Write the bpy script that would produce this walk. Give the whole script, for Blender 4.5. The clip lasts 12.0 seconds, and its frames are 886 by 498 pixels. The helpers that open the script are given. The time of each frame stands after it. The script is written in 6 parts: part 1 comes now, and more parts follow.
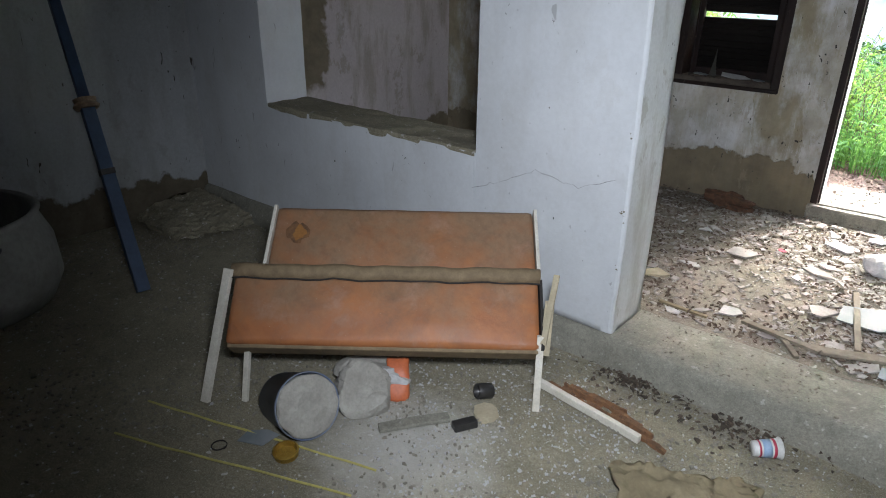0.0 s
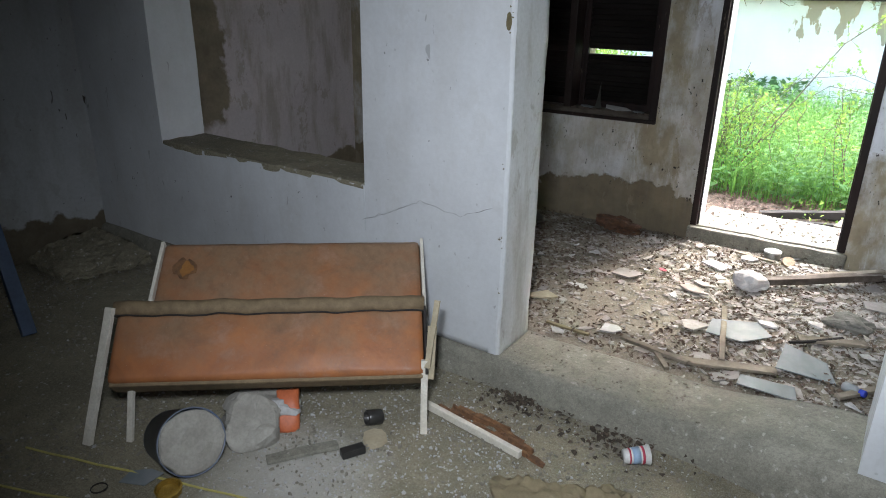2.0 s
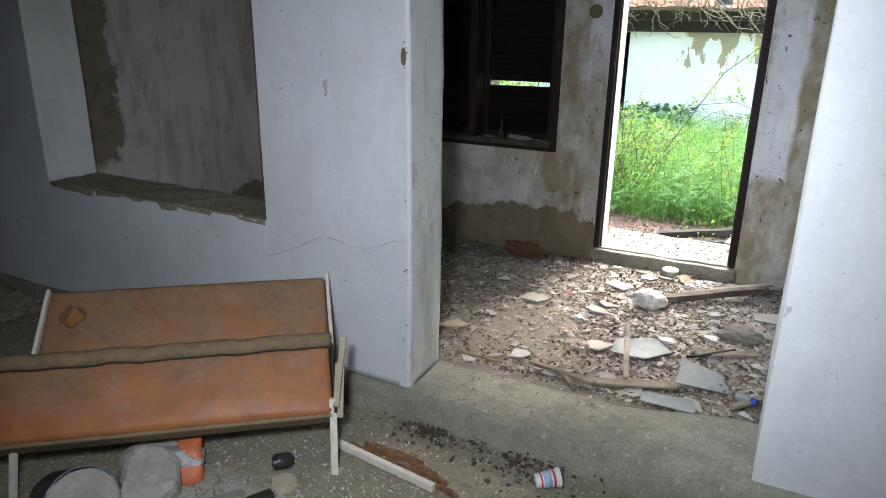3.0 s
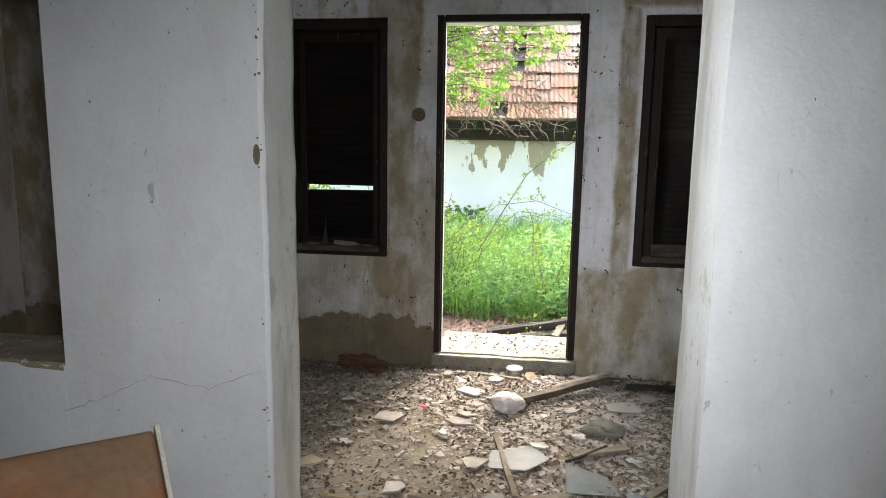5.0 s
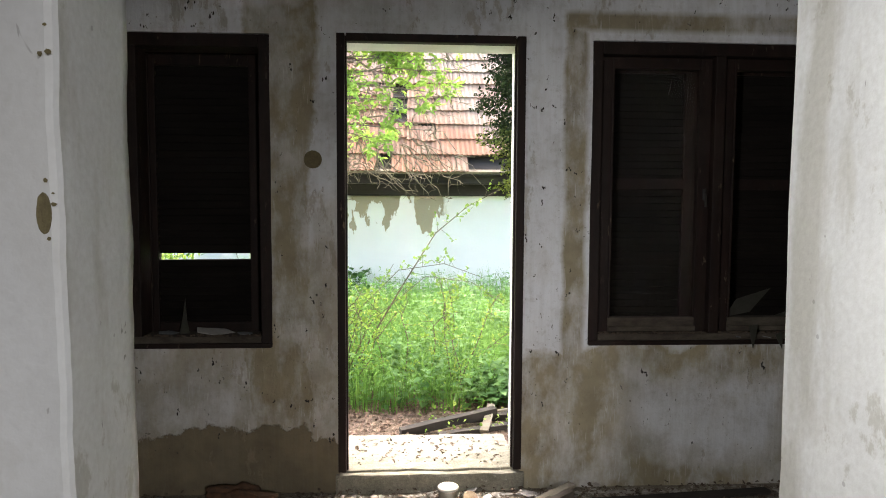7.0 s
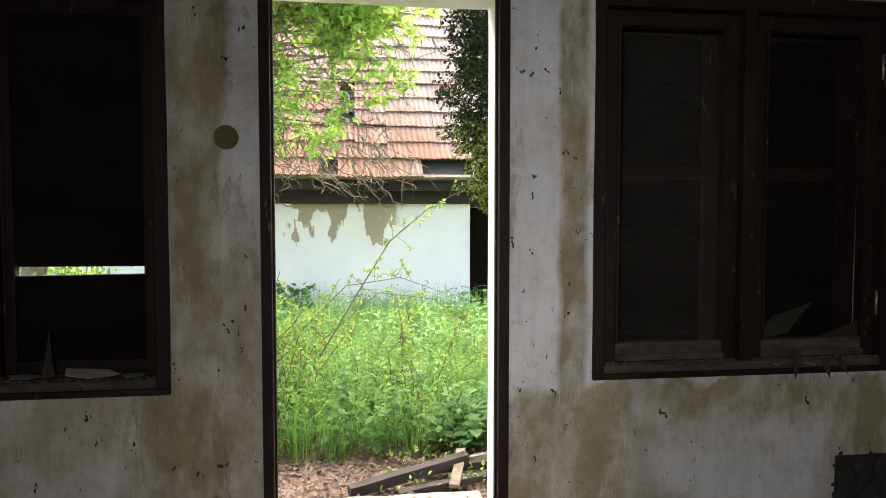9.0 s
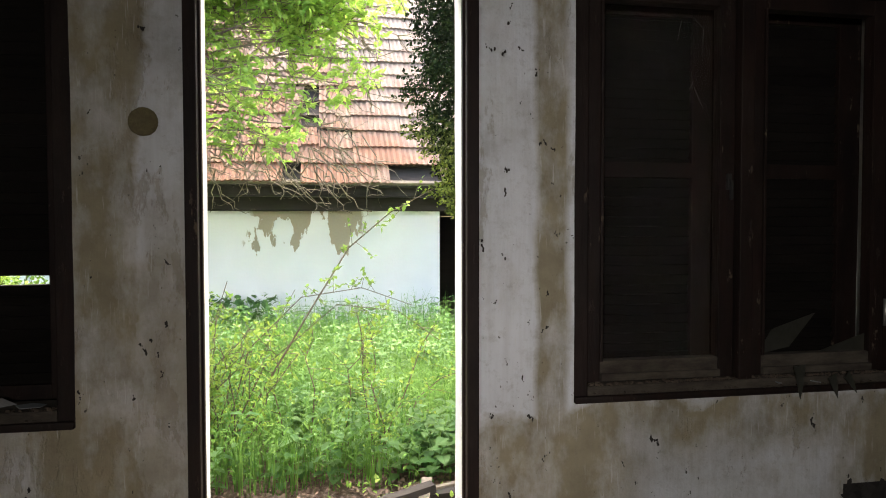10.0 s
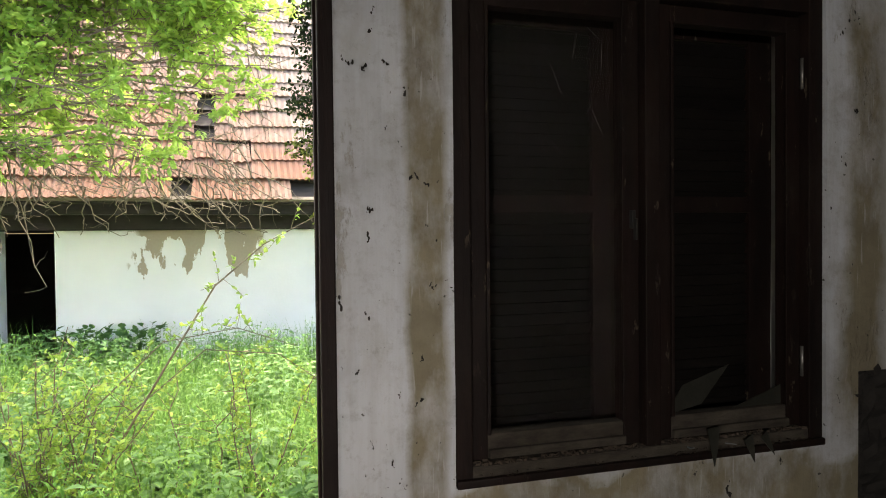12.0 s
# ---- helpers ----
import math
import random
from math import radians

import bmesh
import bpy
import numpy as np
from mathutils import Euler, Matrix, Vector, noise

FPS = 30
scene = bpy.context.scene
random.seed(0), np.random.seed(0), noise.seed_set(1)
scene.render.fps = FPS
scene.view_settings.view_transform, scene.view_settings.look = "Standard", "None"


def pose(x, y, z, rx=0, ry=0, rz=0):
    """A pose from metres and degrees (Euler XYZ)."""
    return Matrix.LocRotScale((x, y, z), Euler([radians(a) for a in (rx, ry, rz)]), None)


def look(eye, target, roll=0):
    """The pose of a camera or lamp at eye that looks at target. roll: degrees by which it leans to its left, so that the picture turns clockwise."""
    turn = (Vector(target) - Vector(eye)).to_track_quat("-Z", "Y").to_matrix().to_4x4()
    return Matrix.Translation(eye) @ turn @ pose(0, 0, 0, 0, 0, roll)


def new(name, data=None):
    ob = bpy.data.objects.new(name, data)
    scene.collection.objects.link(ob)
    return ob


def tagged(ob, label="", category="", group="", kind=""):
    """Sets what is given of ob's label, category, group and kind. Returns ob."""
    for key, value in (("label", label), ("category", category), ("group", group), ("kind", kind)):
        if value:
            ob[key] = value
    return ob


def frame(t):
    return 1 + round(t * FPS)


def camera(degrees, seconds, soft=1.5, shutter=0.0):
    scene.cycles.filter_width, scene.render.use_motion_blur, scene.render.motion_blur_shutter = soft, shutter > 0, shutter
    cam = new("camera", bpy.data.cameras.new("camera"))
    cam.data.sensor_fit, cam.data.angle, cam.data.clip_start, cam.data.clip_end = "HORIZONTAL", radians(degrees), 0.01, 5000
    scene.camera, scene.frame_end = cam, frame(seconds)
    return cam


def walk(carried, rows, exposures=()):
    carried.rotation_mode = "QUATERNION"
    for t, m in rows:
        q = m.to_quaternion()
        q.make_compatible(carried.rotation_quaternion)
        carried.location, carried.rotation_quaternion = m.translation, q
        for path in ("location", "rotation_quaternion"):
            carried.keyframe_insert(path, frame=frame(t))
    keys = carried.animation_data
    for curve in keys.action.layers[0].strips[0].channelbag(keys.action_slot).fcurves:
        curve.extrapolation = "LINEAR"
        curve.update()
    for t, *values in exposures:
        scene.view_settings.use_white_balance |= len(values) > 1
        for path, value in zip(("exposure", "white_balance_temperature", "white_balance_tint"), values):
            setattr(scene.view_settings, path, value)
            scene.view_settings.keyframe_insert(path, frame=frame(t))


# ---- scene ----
cam = camera(67.0, 12.0, 1.0)
PATH = [
    (0, (0.033, 0.083, 1.553), (-1.157, 1.482, 0.76), 0.7),
    (0.5, (0.095, 0.112, 1.558), (-1.09, 1.528, 0.79), 0.8),
    (1, (0.157, 0.127, 1.559), (-1.013, 1.567, 0.814), 0.8),
    (1.5, (0.193, 0.12, 1.571), (-0.937, 1.602, 0.847), 1.0),
    (2, (0.234, 0.129, 1.582), (-0.818, 1.677, 0.878), 1.0),
    (2.5, (0.263, 0.15, 1.588), (-0.697, 1.766, 0.906), 0.9),
    (3, (0.281, 0.167, 1.598), (-0.582, 1.861, 0.977), 0.9),
    (3.2, (0.287, 0.173, 1.595), (-0.547, 1.901, 1.03), 0.9),
    (4.8, (-0.129, 0.333, 1.558), (-0.506, 2.27, 1.232), 1.1),
    (5, (-0.147, 0.366, 1.543), (-0.421, 2.323, 1.235), 0.9),
    (5.5, (-0.142, 0.691, 1.55), (-0.214, 2.671, 1.273), 0.5),
    (6, (-0.234, 0.961, 1.555), (-0.207, 2.95, 1.347), 0.3),
    (6.5, (-0.438, 1.126, 1.547), (-0.363, 3.118, 1.392), 0.4),
    (7, (-0.466, 1.304, 1.523), (-0.347, 3.296, 1.386), 0.3),
    (7.2, (-0.419, 1.431, 1.504), (-0.288, 3.422, 1.37), 0.2),
    (8.8, (-0.517, 1.996, 1.444), (-0.27, 3.978, 1.352), 0.1),
    (9, (-0.461, 2.087, 1.447), (-0.191, 4.067, 1.353), -0.0),
    (9.5, (-0.352, 2.296, 1.439), (-0.032, 4.269, 1.35), -0.2),
    (10, (-0.376, 2.413, 1.412), (-0.023, 4.38, 1.35), -0.1),
    (10.5, (-0.488, 2.679, 1.548), (-0.099, 4.64, 1.49), -0.2),
    (11, (-0.433, 2.717, 1.583), (0.007, 4.667, 1.536), -0.4),
    (11.5, (-0.218, 2.747, 1.533), (0.26, 4.688, 1.487), -0.4),
    (12, (-0.112, 2.76, 1.529), (0.459, 4.676, 1.489), -0.6),
]

# ---- light ----
EXPOSURE = [(0.0, 4.25, 5900, 10), (1.0, 4.1, 5900, 10), (2.0, 4.0, 5950, 9), (3.2, 3.9, 6000, 9), (4.8, 3.65, 6500, 11), (6.0, 3.6, 6700, 12), (7.2, 3.5, 6900, 12),
            (9.0, 3.38, 7000, 13), (10.5, 3.35, 7100, 13), (12.0, 3.36, 7300, 13)]
walk(cam, [(t, look(eye, target, roll)) for t, eye, target, roll in PATH], EXPOSURE)

world = bpy.data.worlds.new("sky")
scene.world = world
world.use_nodes = True
wn, wl = world.node_tree.nodes, world.node_tree.links
sky = wn.new("ShaderNodeTexSky")
sky.sky_type = "NISHITA"
sky.sun_disc = False
sky.sun_elevation = radians(51)
sky.sun_rotation = radians(9)
sky.air_density, sky.dust_density = 1.0, 8.0
wn["Background"].inputs["Strength"].default_value = 0.15
wl.new(sky.outputs[0], wn["Background"].inputs["Color"])

sun = new("sun", bpy.data.lights.new("sun", "SUN"))
sun.data.energy, sun.data.angle, sun.data.color = 1.05, radians(70), (1.0, 0.96, 0.9)
sun.matrix_world = look((0, 0, 0), (-0.10, -0.62, -0.78))

# the walker's one torch as it is held in the front room, and again as held in the way through
torch = new("torch_light", bpy.data.lights.new("torch_light", "SPOT"))
torch.data.energy, torch.data.spot_size, torch.data.spot_blend = 12.5, radians(98), 1.0
torch.data.shadow_soft_size, torch.data.color = 0.1, (0.97, 0.98, 1.0)
torch.matrix_world = look((0.02, 0.25, 1.72), (-0.95, 2.39, 0.62))
# second fixed lamp, added to brighten the east jamb and the back room
torch_added = new("torch_light_added", bpy.data.lights.new("torch_light_added", "SPOT"))
torch_added.data.energy, torch_added.data.spot_size, torch_added.data.spot_blend = 11.0, radians(96), 1.0
torch_added.data.shadow_soft_size, torch_added.data.color = 0.05, (0.97, 0.98, 1.0)
torch_added.matrix_world = look((-0.82, 1.55, 1.62), (0.45, 2.82, 1.3))

# ---- materials ----
class Nodes:
    """A short way to write one node material."""

    def __init__(self, name):
        self.mat = bpy.data.materials.new(name)
        self.mat.use_nodes = True
        self.n, self.l = self.mat.node_tree.nodes, self.mat.node_tree.links
        self.b = self.n["Principled BSDF"]
        self.pos = self.n.new("ShaderNodeNewGeometry").outputs["Position"]

    def put(self, socket, value):
        if isinstance(value, (int, float)):
            socket.default_value = value
        elif isinstance(value, tuple):
            socket.default_value = (*value, 1.0) if len(value) == 3 and socket.type == "RGBA" else value
        else:
            self.l.new(value, socket)

    def scaled(self, sx, sy, sz, vec=None):
        m = self.n.new("ShaderNodeMapping")
        m.inputs["Scale"].default_value = (sx, sy, sz)
        self.l.new(vec or self.pos, m.inputs["Vector"])
        return m.outputs[0]

    def noise(self, scale, detail=4, rough=0.6, vec=None, distort=0.0):
        t = self.n.new("ShaderNodeTexNoise")
        self.l.new(vec or self.pos, t.inputs["Vector"])
        self.put(t.inputs["Scale"], scale), self.put(t.inputs["Detail"], detail)
        self.put(t.inputs["Roughness"], rough), self.put(t.inputs["Distortion"], distort)
        return t.outputs["Fac"]

    def cells(self, scale, vec=None, out="Distance"):
        t = self.n.new("ShaderNodeTexVoronoi")
        self.l.new(vec or self.pos, t.inputs["Vector"])
        self.put(t.inputs["Scale"], scale)
        return t.outputs[out]

    def axis(self, i):
        s = self.n.new("ShaderNodeSeparateXYZ")
        self.l.new(self.pos, s.inputs[0])
        return s.outputs[i]

    def math(self, op, a, b=0.0, c=0.0):
        m = self.n.new("ShaderNodeMath")
        m.operation = op
        for i, v in enumerate((a, b, c)):
            self.put(m.inputs[i], v)
        return m.outputs[0]

    def step(self, value, lo, hi, a=0.0, b=1.0):
        m = self.n.new("ShaderNodeMapRange")
        m.clamp = True
        for i, v in enumerate((value, lo, hi, a, b)):
            self.put(m.inputs[i], v)
        return m.outputs[0]

    def mix(self, fac, a, b, blend="MIX"):
        m = self.n.new("ShaderNodeMix")
        m.data_type, m.blend_type = "RGBA", blend
        self.put(m.inputs[0], fac), self.put(m.inputs[6], a), self.put(m.inputs[7], b)
        return m.outputs[2]

    def random(self):
        return self.n.new("ShaderNodeObjectInfo").outputs["Random"]

    def island(self):
        return self.n.new("ShaderNodeNewGeometry").outputs["Random Per Island"]

    def done(self, color, rough=0.9, height=None, strength=0.3, dist=0.01, metal=0.0, spec=None):
        self.put(self.b.inputs["Base Color"], color)
        self.put(self.b.inputs["Roughness"], rough)
        self.put(self.b.inputs["Metallic"], metal)
        if spec is not None:
            self.b.inputs["Specular IOR Level"].default_value = spec
        if height is not None:
            k = self.n.new("ShaderNodeBump")
            self.put(k.inputs["Strength"], strength), self.put(k.inputs["Distance"], dist)
            self.l.new(height, k.inputs["Height"])
            self.l.new(k.outputs[0], self.b.inputs["Normal"])
        return self.mat


def band(n, value, lo, hi, soft):
    """1 where lo < value < hi."""
    return n.math("MULTIPLY", n.step(value, lo - soft, lo + soft), n.step(value, hi - soft, hi + soft, 1.0, 0.0))


def plaster(name, white, bare, dado, wander, stains, flecks, grain=0.22, strip=None):
    """Old painted plaster: peeled below dado, stained, flecked with dark root marks."""
    n = Nodes(name)
    fine, mid, big = n.noise(60, 5), n.noise(9, 5), n.noise(1.6, 5, 0.65)
    edge = n.math("ADD", n.axis(2), n.math("MULTIPLY", n.math("SUBTRACT", n.noise(2.3, 6, 0.6), 0.5), wander))
    peeled = n.step(edge, dado - 0.012, dado + 0.012, 1.0, 0.0)
    streak = n.noise(3.0, 5, 0.6, n.scaled(2.2, 2.2, 0.5))
    stained = n.math("MULTIPLY", n.step(streak, 0.5, 0.62), stains)
    blot = n.math("MULTIPLY", n.step(n.noise(5.5, 6, 0.7, n.scaled(1, 1, 0.7)), 0.58, 0.62), stains * 0.7)
    col = n.mix(n.step(big, 0.3, 0.7), white, tuple(c * 0.82 for c in white))
    col = n.mix(stained, col, tuple(0.55 * a + 0.45 * b for a, b in zip(bare, white)))
    col = n.mix(blot, col, tuple(0.72 * a + 0.28 * b for a, b in zip(bare, white)))
    rough_bare = n.mix(n.step(mid, 0.3, 0.7), bare, tuple(c * 0.62 for c in bare))
    col = n.mix(peeled, col, rough_bare)
    if strip:
        y0, y1, foot = strip
        wob = n.math("ADD", n.axis(1), n.math("MULTIPLY", n.math("SUBTRACT", n.noise(3.5, 5, 0.6), 0.5), 0.35))
        lost = n.math("MULTIPLY", band(n, wob, y0, y1, 0.012), n.step(edge, foot - 0.05, foot))
        col = n.mix(lost, col, rough_bare)
    mark = n.math("MULTIPLY", n.step(n.noise(16, 3, 0.5, n.scaled(1.5, 1.5, 0.55), 1.2), 0.71, 0.735), n.step(big, 0.42, 0.52))
    speck = n.step(n.cells(11), 0.045, 0.06, 1.0, 0.0)
    col = n.mix(n.math("MULTIPLY", n.math("MAXIMUM", mark, n.math("MULTIPLY", speck, 0.6)), flecks), col, (0.05, 0.045, 0.035))
    col = n.mix(n.step(fine, 0.35, 0.75, 0.0, grain), col, (0.35, 0.32, 0.27), "MULTIPLY")
    h = n.math("ADD", n.math("MULTIPLY", fine, 0.25), n.math("MULTIPLY", mid, 0.6))
    h = n.math("SUBTRACT", h, n.math("MULTIPLY", peeled, 0.6))
    h = n.math("SUBTRACT", h, n.math("MULTIPLY", blot, 0.15))
    return n.done(col, n.step(peeled, 0, 1, 0.75, 0.95), h, 0.35, 0.012)


def door_plaster():
    """The wall round the door: peeled foot on one side, tan damp below, tan bands beside the openings."""
    n = Nodes("stained_plaster")
    white, bare = (0.76, 0.79, 0.835), (0.22, 0.18, 0.115)
    x, z = n.axis(0), n.axis(2)
    fine, mid, big = n.noise(60, 5), n.noise(9, 5), n.noise(1.6, 5, 0.65)
    w = n.math("MULTIPLY", n.math("SUBTRACT", n.noise(3.0, 6, 0.62), 0.5), 0.5)
    xw, zw = n.math("ADD", x, n.math("MULTIPLY", w, 0.45)), n.math("ADD", z, w)
    xs = n.math("ADD", x, n.math("MULTIPLY", w, 0.12))
    west, east = n.step(x, -0.4, -0.2, 1.0, 0.0), n.step(x, -0.4, -0.2)
    foot = n.step(x, -0.8, -0.6, 0.38, 0.0)
    peeled = n.step(n.math("SUBTRACT", zw, foot), -0.008, 0.008, 1.0, 0.0)
    streak = n.noise(3.4, 6, 0.66, n.scaled(1.5, 1.5, 0.8))
    column = n.math("MULTIPLY", band(n, xw, -1.2, -0.90, 0.012), band(n, zw, 0.3, 2.45, 0.05))
    lower = n.math("MULTIPLY", n.math("MULTIPLY", n.step(zw, 1.30, 1.62, 1.0, 0.0), west), 0.75)
    damp = n.math("MULTIPLY", n.step(zw, 0.79, 0.84, 1.0, 0.0), east)
    pale = n.math("MULTIPLY", band(n, xw, 0.62, 1.45, 0.1), band(n, zw, 0.30, 0.60, 0.08))
    damp = n.math("MULTIPLY", damp, n.step(pale, 0, 1, 1.0, 0.15))
    side = n.math("MULTIPLY", band(n, xs, 0.31, 0.415, 0.012), band(n, zw, 0.7, 2.42, 0.04))
    over = n.math("MULTIPLY", band(n, z, 2.345, 2.43, 0.015), n.step(xs, 0.29, 0.31))
    jamb = n.math("MULTIPLY", band(n, xw, 1.80, 1.98, 0.04), band(n, zw, 0.9, 2.3, 0.1))
    tan_ = n.math("MAXIMUM", n.math("MAXIMUM", column, damp), n.math("MAXIMUM", n.math("MAXIMUM", side, over), n.math("MAXIMUM", jamb, lower)))
    # far west end browned: the shadow strip past the hatch, put into the colour
    tan_ = n.math("MAXIMUM", tan_, n.step(xs, -3.2, -3.1, 1.0, 0.0))
    tan_ = n.math("MULTIPLY", tan_, n.step(n.math("ADD", streak, n.math("MULTIPLY", w, 0.4)), 0.36, 0.54, 0.42, 0.95))
    col = n.mix(n.step(big, 0.3, 0.7), white, (0.62, 0.64, 0.67))
    col = n.mix(n.step(streak, 0.56, 0.66, 0, 0.18), col, (0.40, 0.37, 0.29))
    col = n.mix(n.step(n.noise(7.5, 7, 0.72), 0.52, 0.64, 0, 0.38), col, (0.38, 0.38, 0.37))
    col = n.mix(n.step(n.noise(2.4, 7, 0.7), 0.50, 0.68, 0, 0.45), col, (0.35, 0.345, 0.32))
    col = n.mix(tan_, col, n.mix(n.step(mid, 0.35, 0.65), (0.315, 0.27, 0.17), (0.225, 0.19, 0.115)))
    col = n.mix(peeled, col, n.mix(n.step(mid, 0.3, 0.7), bare, (0.14, 0.115, 0.075)))
    worn = n.step(n.noise(5.2, 7, 0.72, n.scaled(1.3, 1.3, 0.5)), 0.585, 0.62)
    col = n.mix(n.math("MULTIPLY", worn, 0.5), col, n.mix(n.step(mid, 0.35, 0.65), (0.33, 0.285, 0.20), (0.24, 0.205, 0.14)))
    brush = n.noise(45, 3, 0.6, n.scaled(1, 1, 0.06))
    col = n.mix(n.step(brush, 0.4, 0.75, 0, 0.18), col, (0.25, 0.23, 0.19))
    scratch = n.math("MULTIPLY", n.step(n.noise(130, 2, 0.5, n.scaled(1, 1, 0.07), 0.5), 0.63, 0.67), n.step(n.noise(4, 4), 0.44, 0.56))
    col = n.mix(n.math("MULTIPLY", scratch, n.step(peeled, 0, 1, 0.35, 0.0)), col, (0.70, 0.71, 0.71))
    smudge = n.noise(24, 6, 0.75)
    col = n.mix(n.step(smudge, 0.54, 0.74, 0, 0.38), col, (0.20, 0.18, 0.14))
    speck = n.step(n.noise(40, 3, 0.6), 0.69, 0.72)
    col = n.mix(n.math("MULTIPLY", speck, 0.85), col, (0.05, 0.045, 0.035))
    # whitewashed reveals, lightened further for the daylight that falls on them
    col = n.mix(n.step(n.axis(1), 4.545, 4.56, 0, 0.85), col, n.mix(mid, (0.80, 0.81, 0.80), (0.66, 0.66, 0.63)))
    h = n.math("ADD", n.math("MULTIPLY", fine, 0.25), n.math("MULTIPLY", mid, 0.6))
    h = n.math("SUBTRACT", h, n.math("ADD", n.math("MULTIPLY", peeled, 0.9), n.math("MULTIPLY", worn, 0.3)))
    return n.done(col, 0.85, n.math("ADD", h, n.math("MULTIPLY", brush, 0.25)), 0.65, 0.012)


M = {}
M["partition"] = plaster("white_limewash", (0.66, 0.68, 0.70), (0.30, 0.26, 0.18), 0.0, 0.1, 0.14, 0.35, 0.10)
M["jamb"] = plaster("stained_limewash", (0.62, 0.64, 0.64), (0.20, 0.175, 0.11), 0.0, 0.1, 0.75, 0.6)
M["door_wall"] = door_plaster()
M["side_wall"] = plaster("grey_plaster", (0.46, 0.48, 0.49), (0.17, 0.145, 0.10), 0.22, 0.55, 0.4, 1.0)
M["back_wall"] = plaster("blotched_plaster", (0.60, 0.55, 0.55), (0.25, 0.21, 0.14), 0.3, 0.5, 1.0, 0.6, 0.22, (2.92, 3.17, 0.75))
M["ceiling"] = plaster("ceiling_plaster", (0.5, 0.5, 0.49), (0.3, 0.26, 0.2), 0.0, 0.1, 0.4, 0.2)


def concrete(name, a, b, spots, powder=False):
    n = Nodes(name)
    big, mid, fine = n.noise(1.7, 5, 0.6), n.noise(11, 5, 0.65), n.noise(70, 4, 0.7)
    col = n.mix(n.step(big, 0.35, 0.65), a, b)
    col = n.mix(n.step(mid, 0.42, 0.7, 0, 0.7), col, tuple(c * 0.5 for c in a))
    col = n.mix(n.math("MULTIPLY", n.step(n.noise(38, 2, 0.5), 0.66, 0.7), spots), col, (0.55, 0.53, 0.48))
    col = n.mix(n.step(fine, 0.4, 0.75, 0, 0.6), col, tuple(c * 0.45 for c in b))
    tiny = n.noise(210, 3, 0.7)
    col = n.mix(n.step(tiny, 0.52, 0.7, 0, 0.55 * spots), col, (0.48, 0.45, 0.38))
    col = n.mix(n.step(tiny, 0.46, 0.32, 0, 0.6 * spots), col, tuple(c * 0.35 for c in b))
    if powder:
        dx, dy = n.math("ADD", n.axis(0), 1.27), n.math("SUBTRACT", n.axis(1), 1.42)
        r = n.math("ADD", n.math("MULTIPLY", dx, dx), n.math("MULTIPLY", dy, dy))
        r = n.math("ADD", r, n.math("MULTIPLY", n.math("SUBTRACT", n.noise(6, 6, 0.7), 0.5), 0.22))
        col = n.mix(n.step(r, -0.03, 0.15, 0.75, 0.0), col, n.mix(mid, (0.62, 0.61, 0.58), (0.44, 0.43, 0.39)))
    return n.done(col, 0.93, n.math("ADD", n.math("MULTIPLY", fine, 0.5), mid), 0.6, 0.012)


M["floor"] = concrete("dusty_concrete", (0.33, 0.30, 0.205), (0.225, 0.20, 0.135), 1.0, True)
M["floor_back"] = concrete("dirty_concrete", (0.27, 0.24, 0.19), (0.18, 0.155, 0.115), 0.7)
M["kerb"] = concrete("worn_concrete", (0.31, 0.30, 0.245), (0.235, 0.225, 0.18), 0.5)
M["sill"] = concrete("pale_concrete", (0.45, 0.43, 0.36), (0.34, 0.31, 0.25), 0.3)


def simple(name, a, b, scale=8, rough=0.7, bump=0.2, metal=0.0, stretch=(1, 1, 1), vary=0.0, spec=None):
    """Two tones of one stuff, mixed by grain at two scales."""
    n = Nodes(name)
    v = n.scaled(*stretch)
    g, f = n.noise(scale, 5, 0.6, v), n.noise(scale * 7, 4, 0.6, v)
    col = n.mix(n.step(g, 0.32, 0.68), a, b)
    col = n.mix(n.step(f, 0.4, 0.75, 0, 0.35), col, tuple(c * 0.5 for c in b))
    if vary:
        k = n.math("ADD", n.math("MULTIPLY", n.random(), 0.6), n.math("MULTIPLY", n.island(), 0.4))
        col = n.mix(n.step(k, 0, 1, 0, vary), col, tuple(c * 0.4 for c in a))
    return n.done(col, rough, n.math("ADD", g, n.math("MULTIPLY", f, 0.5)), bump, 0.006, metal, spec)


def worn_paint():
    """Dark brown paint, scuffed and dusty, worn to grey wood in long flakes."""
    n = Nodes("dark_brown_paint")
    v = n.scaled(1, 1, 0.15)
    g, f, flake = n.noise(14, 5, 0.6, v), n.noise(98, 4, 0.6, v), n.noise(26, 6, 0.7, n.scaled(1, 1, 0.3))
    col = n.mix(n.step(g, 0.32, 0.68), (0.021, 0.010, 0.0075), (0.009, 0.0055, 0.0048))
    col = n.mix(n.step(f, 0.4, 0.75, 0, 0.35), col, (0.007, 0.004, 0.003))
    col = n.mix(n.step(n.noise(5, 6, 0.7), 0.5, 0.7, 0, 0.3), col, (0.034, 0.028, 0.022))
    bare = n.step(flake, 0.62, 0.66)
    col = n.mix(n.math("MULTIPLY", bare, n.step(n.noise(2.2, 3), 0.45, 0.6, 0.1, 0.8)), col, (0.16, 0.125, 0.085))
    return n.done(col, 0.62, n.math("SUBTRACT", n.math("ADD", g, n.math("MULTIPLY", f, 0.5)), bare), 0.4, 0.006, 0.0, 0.25)


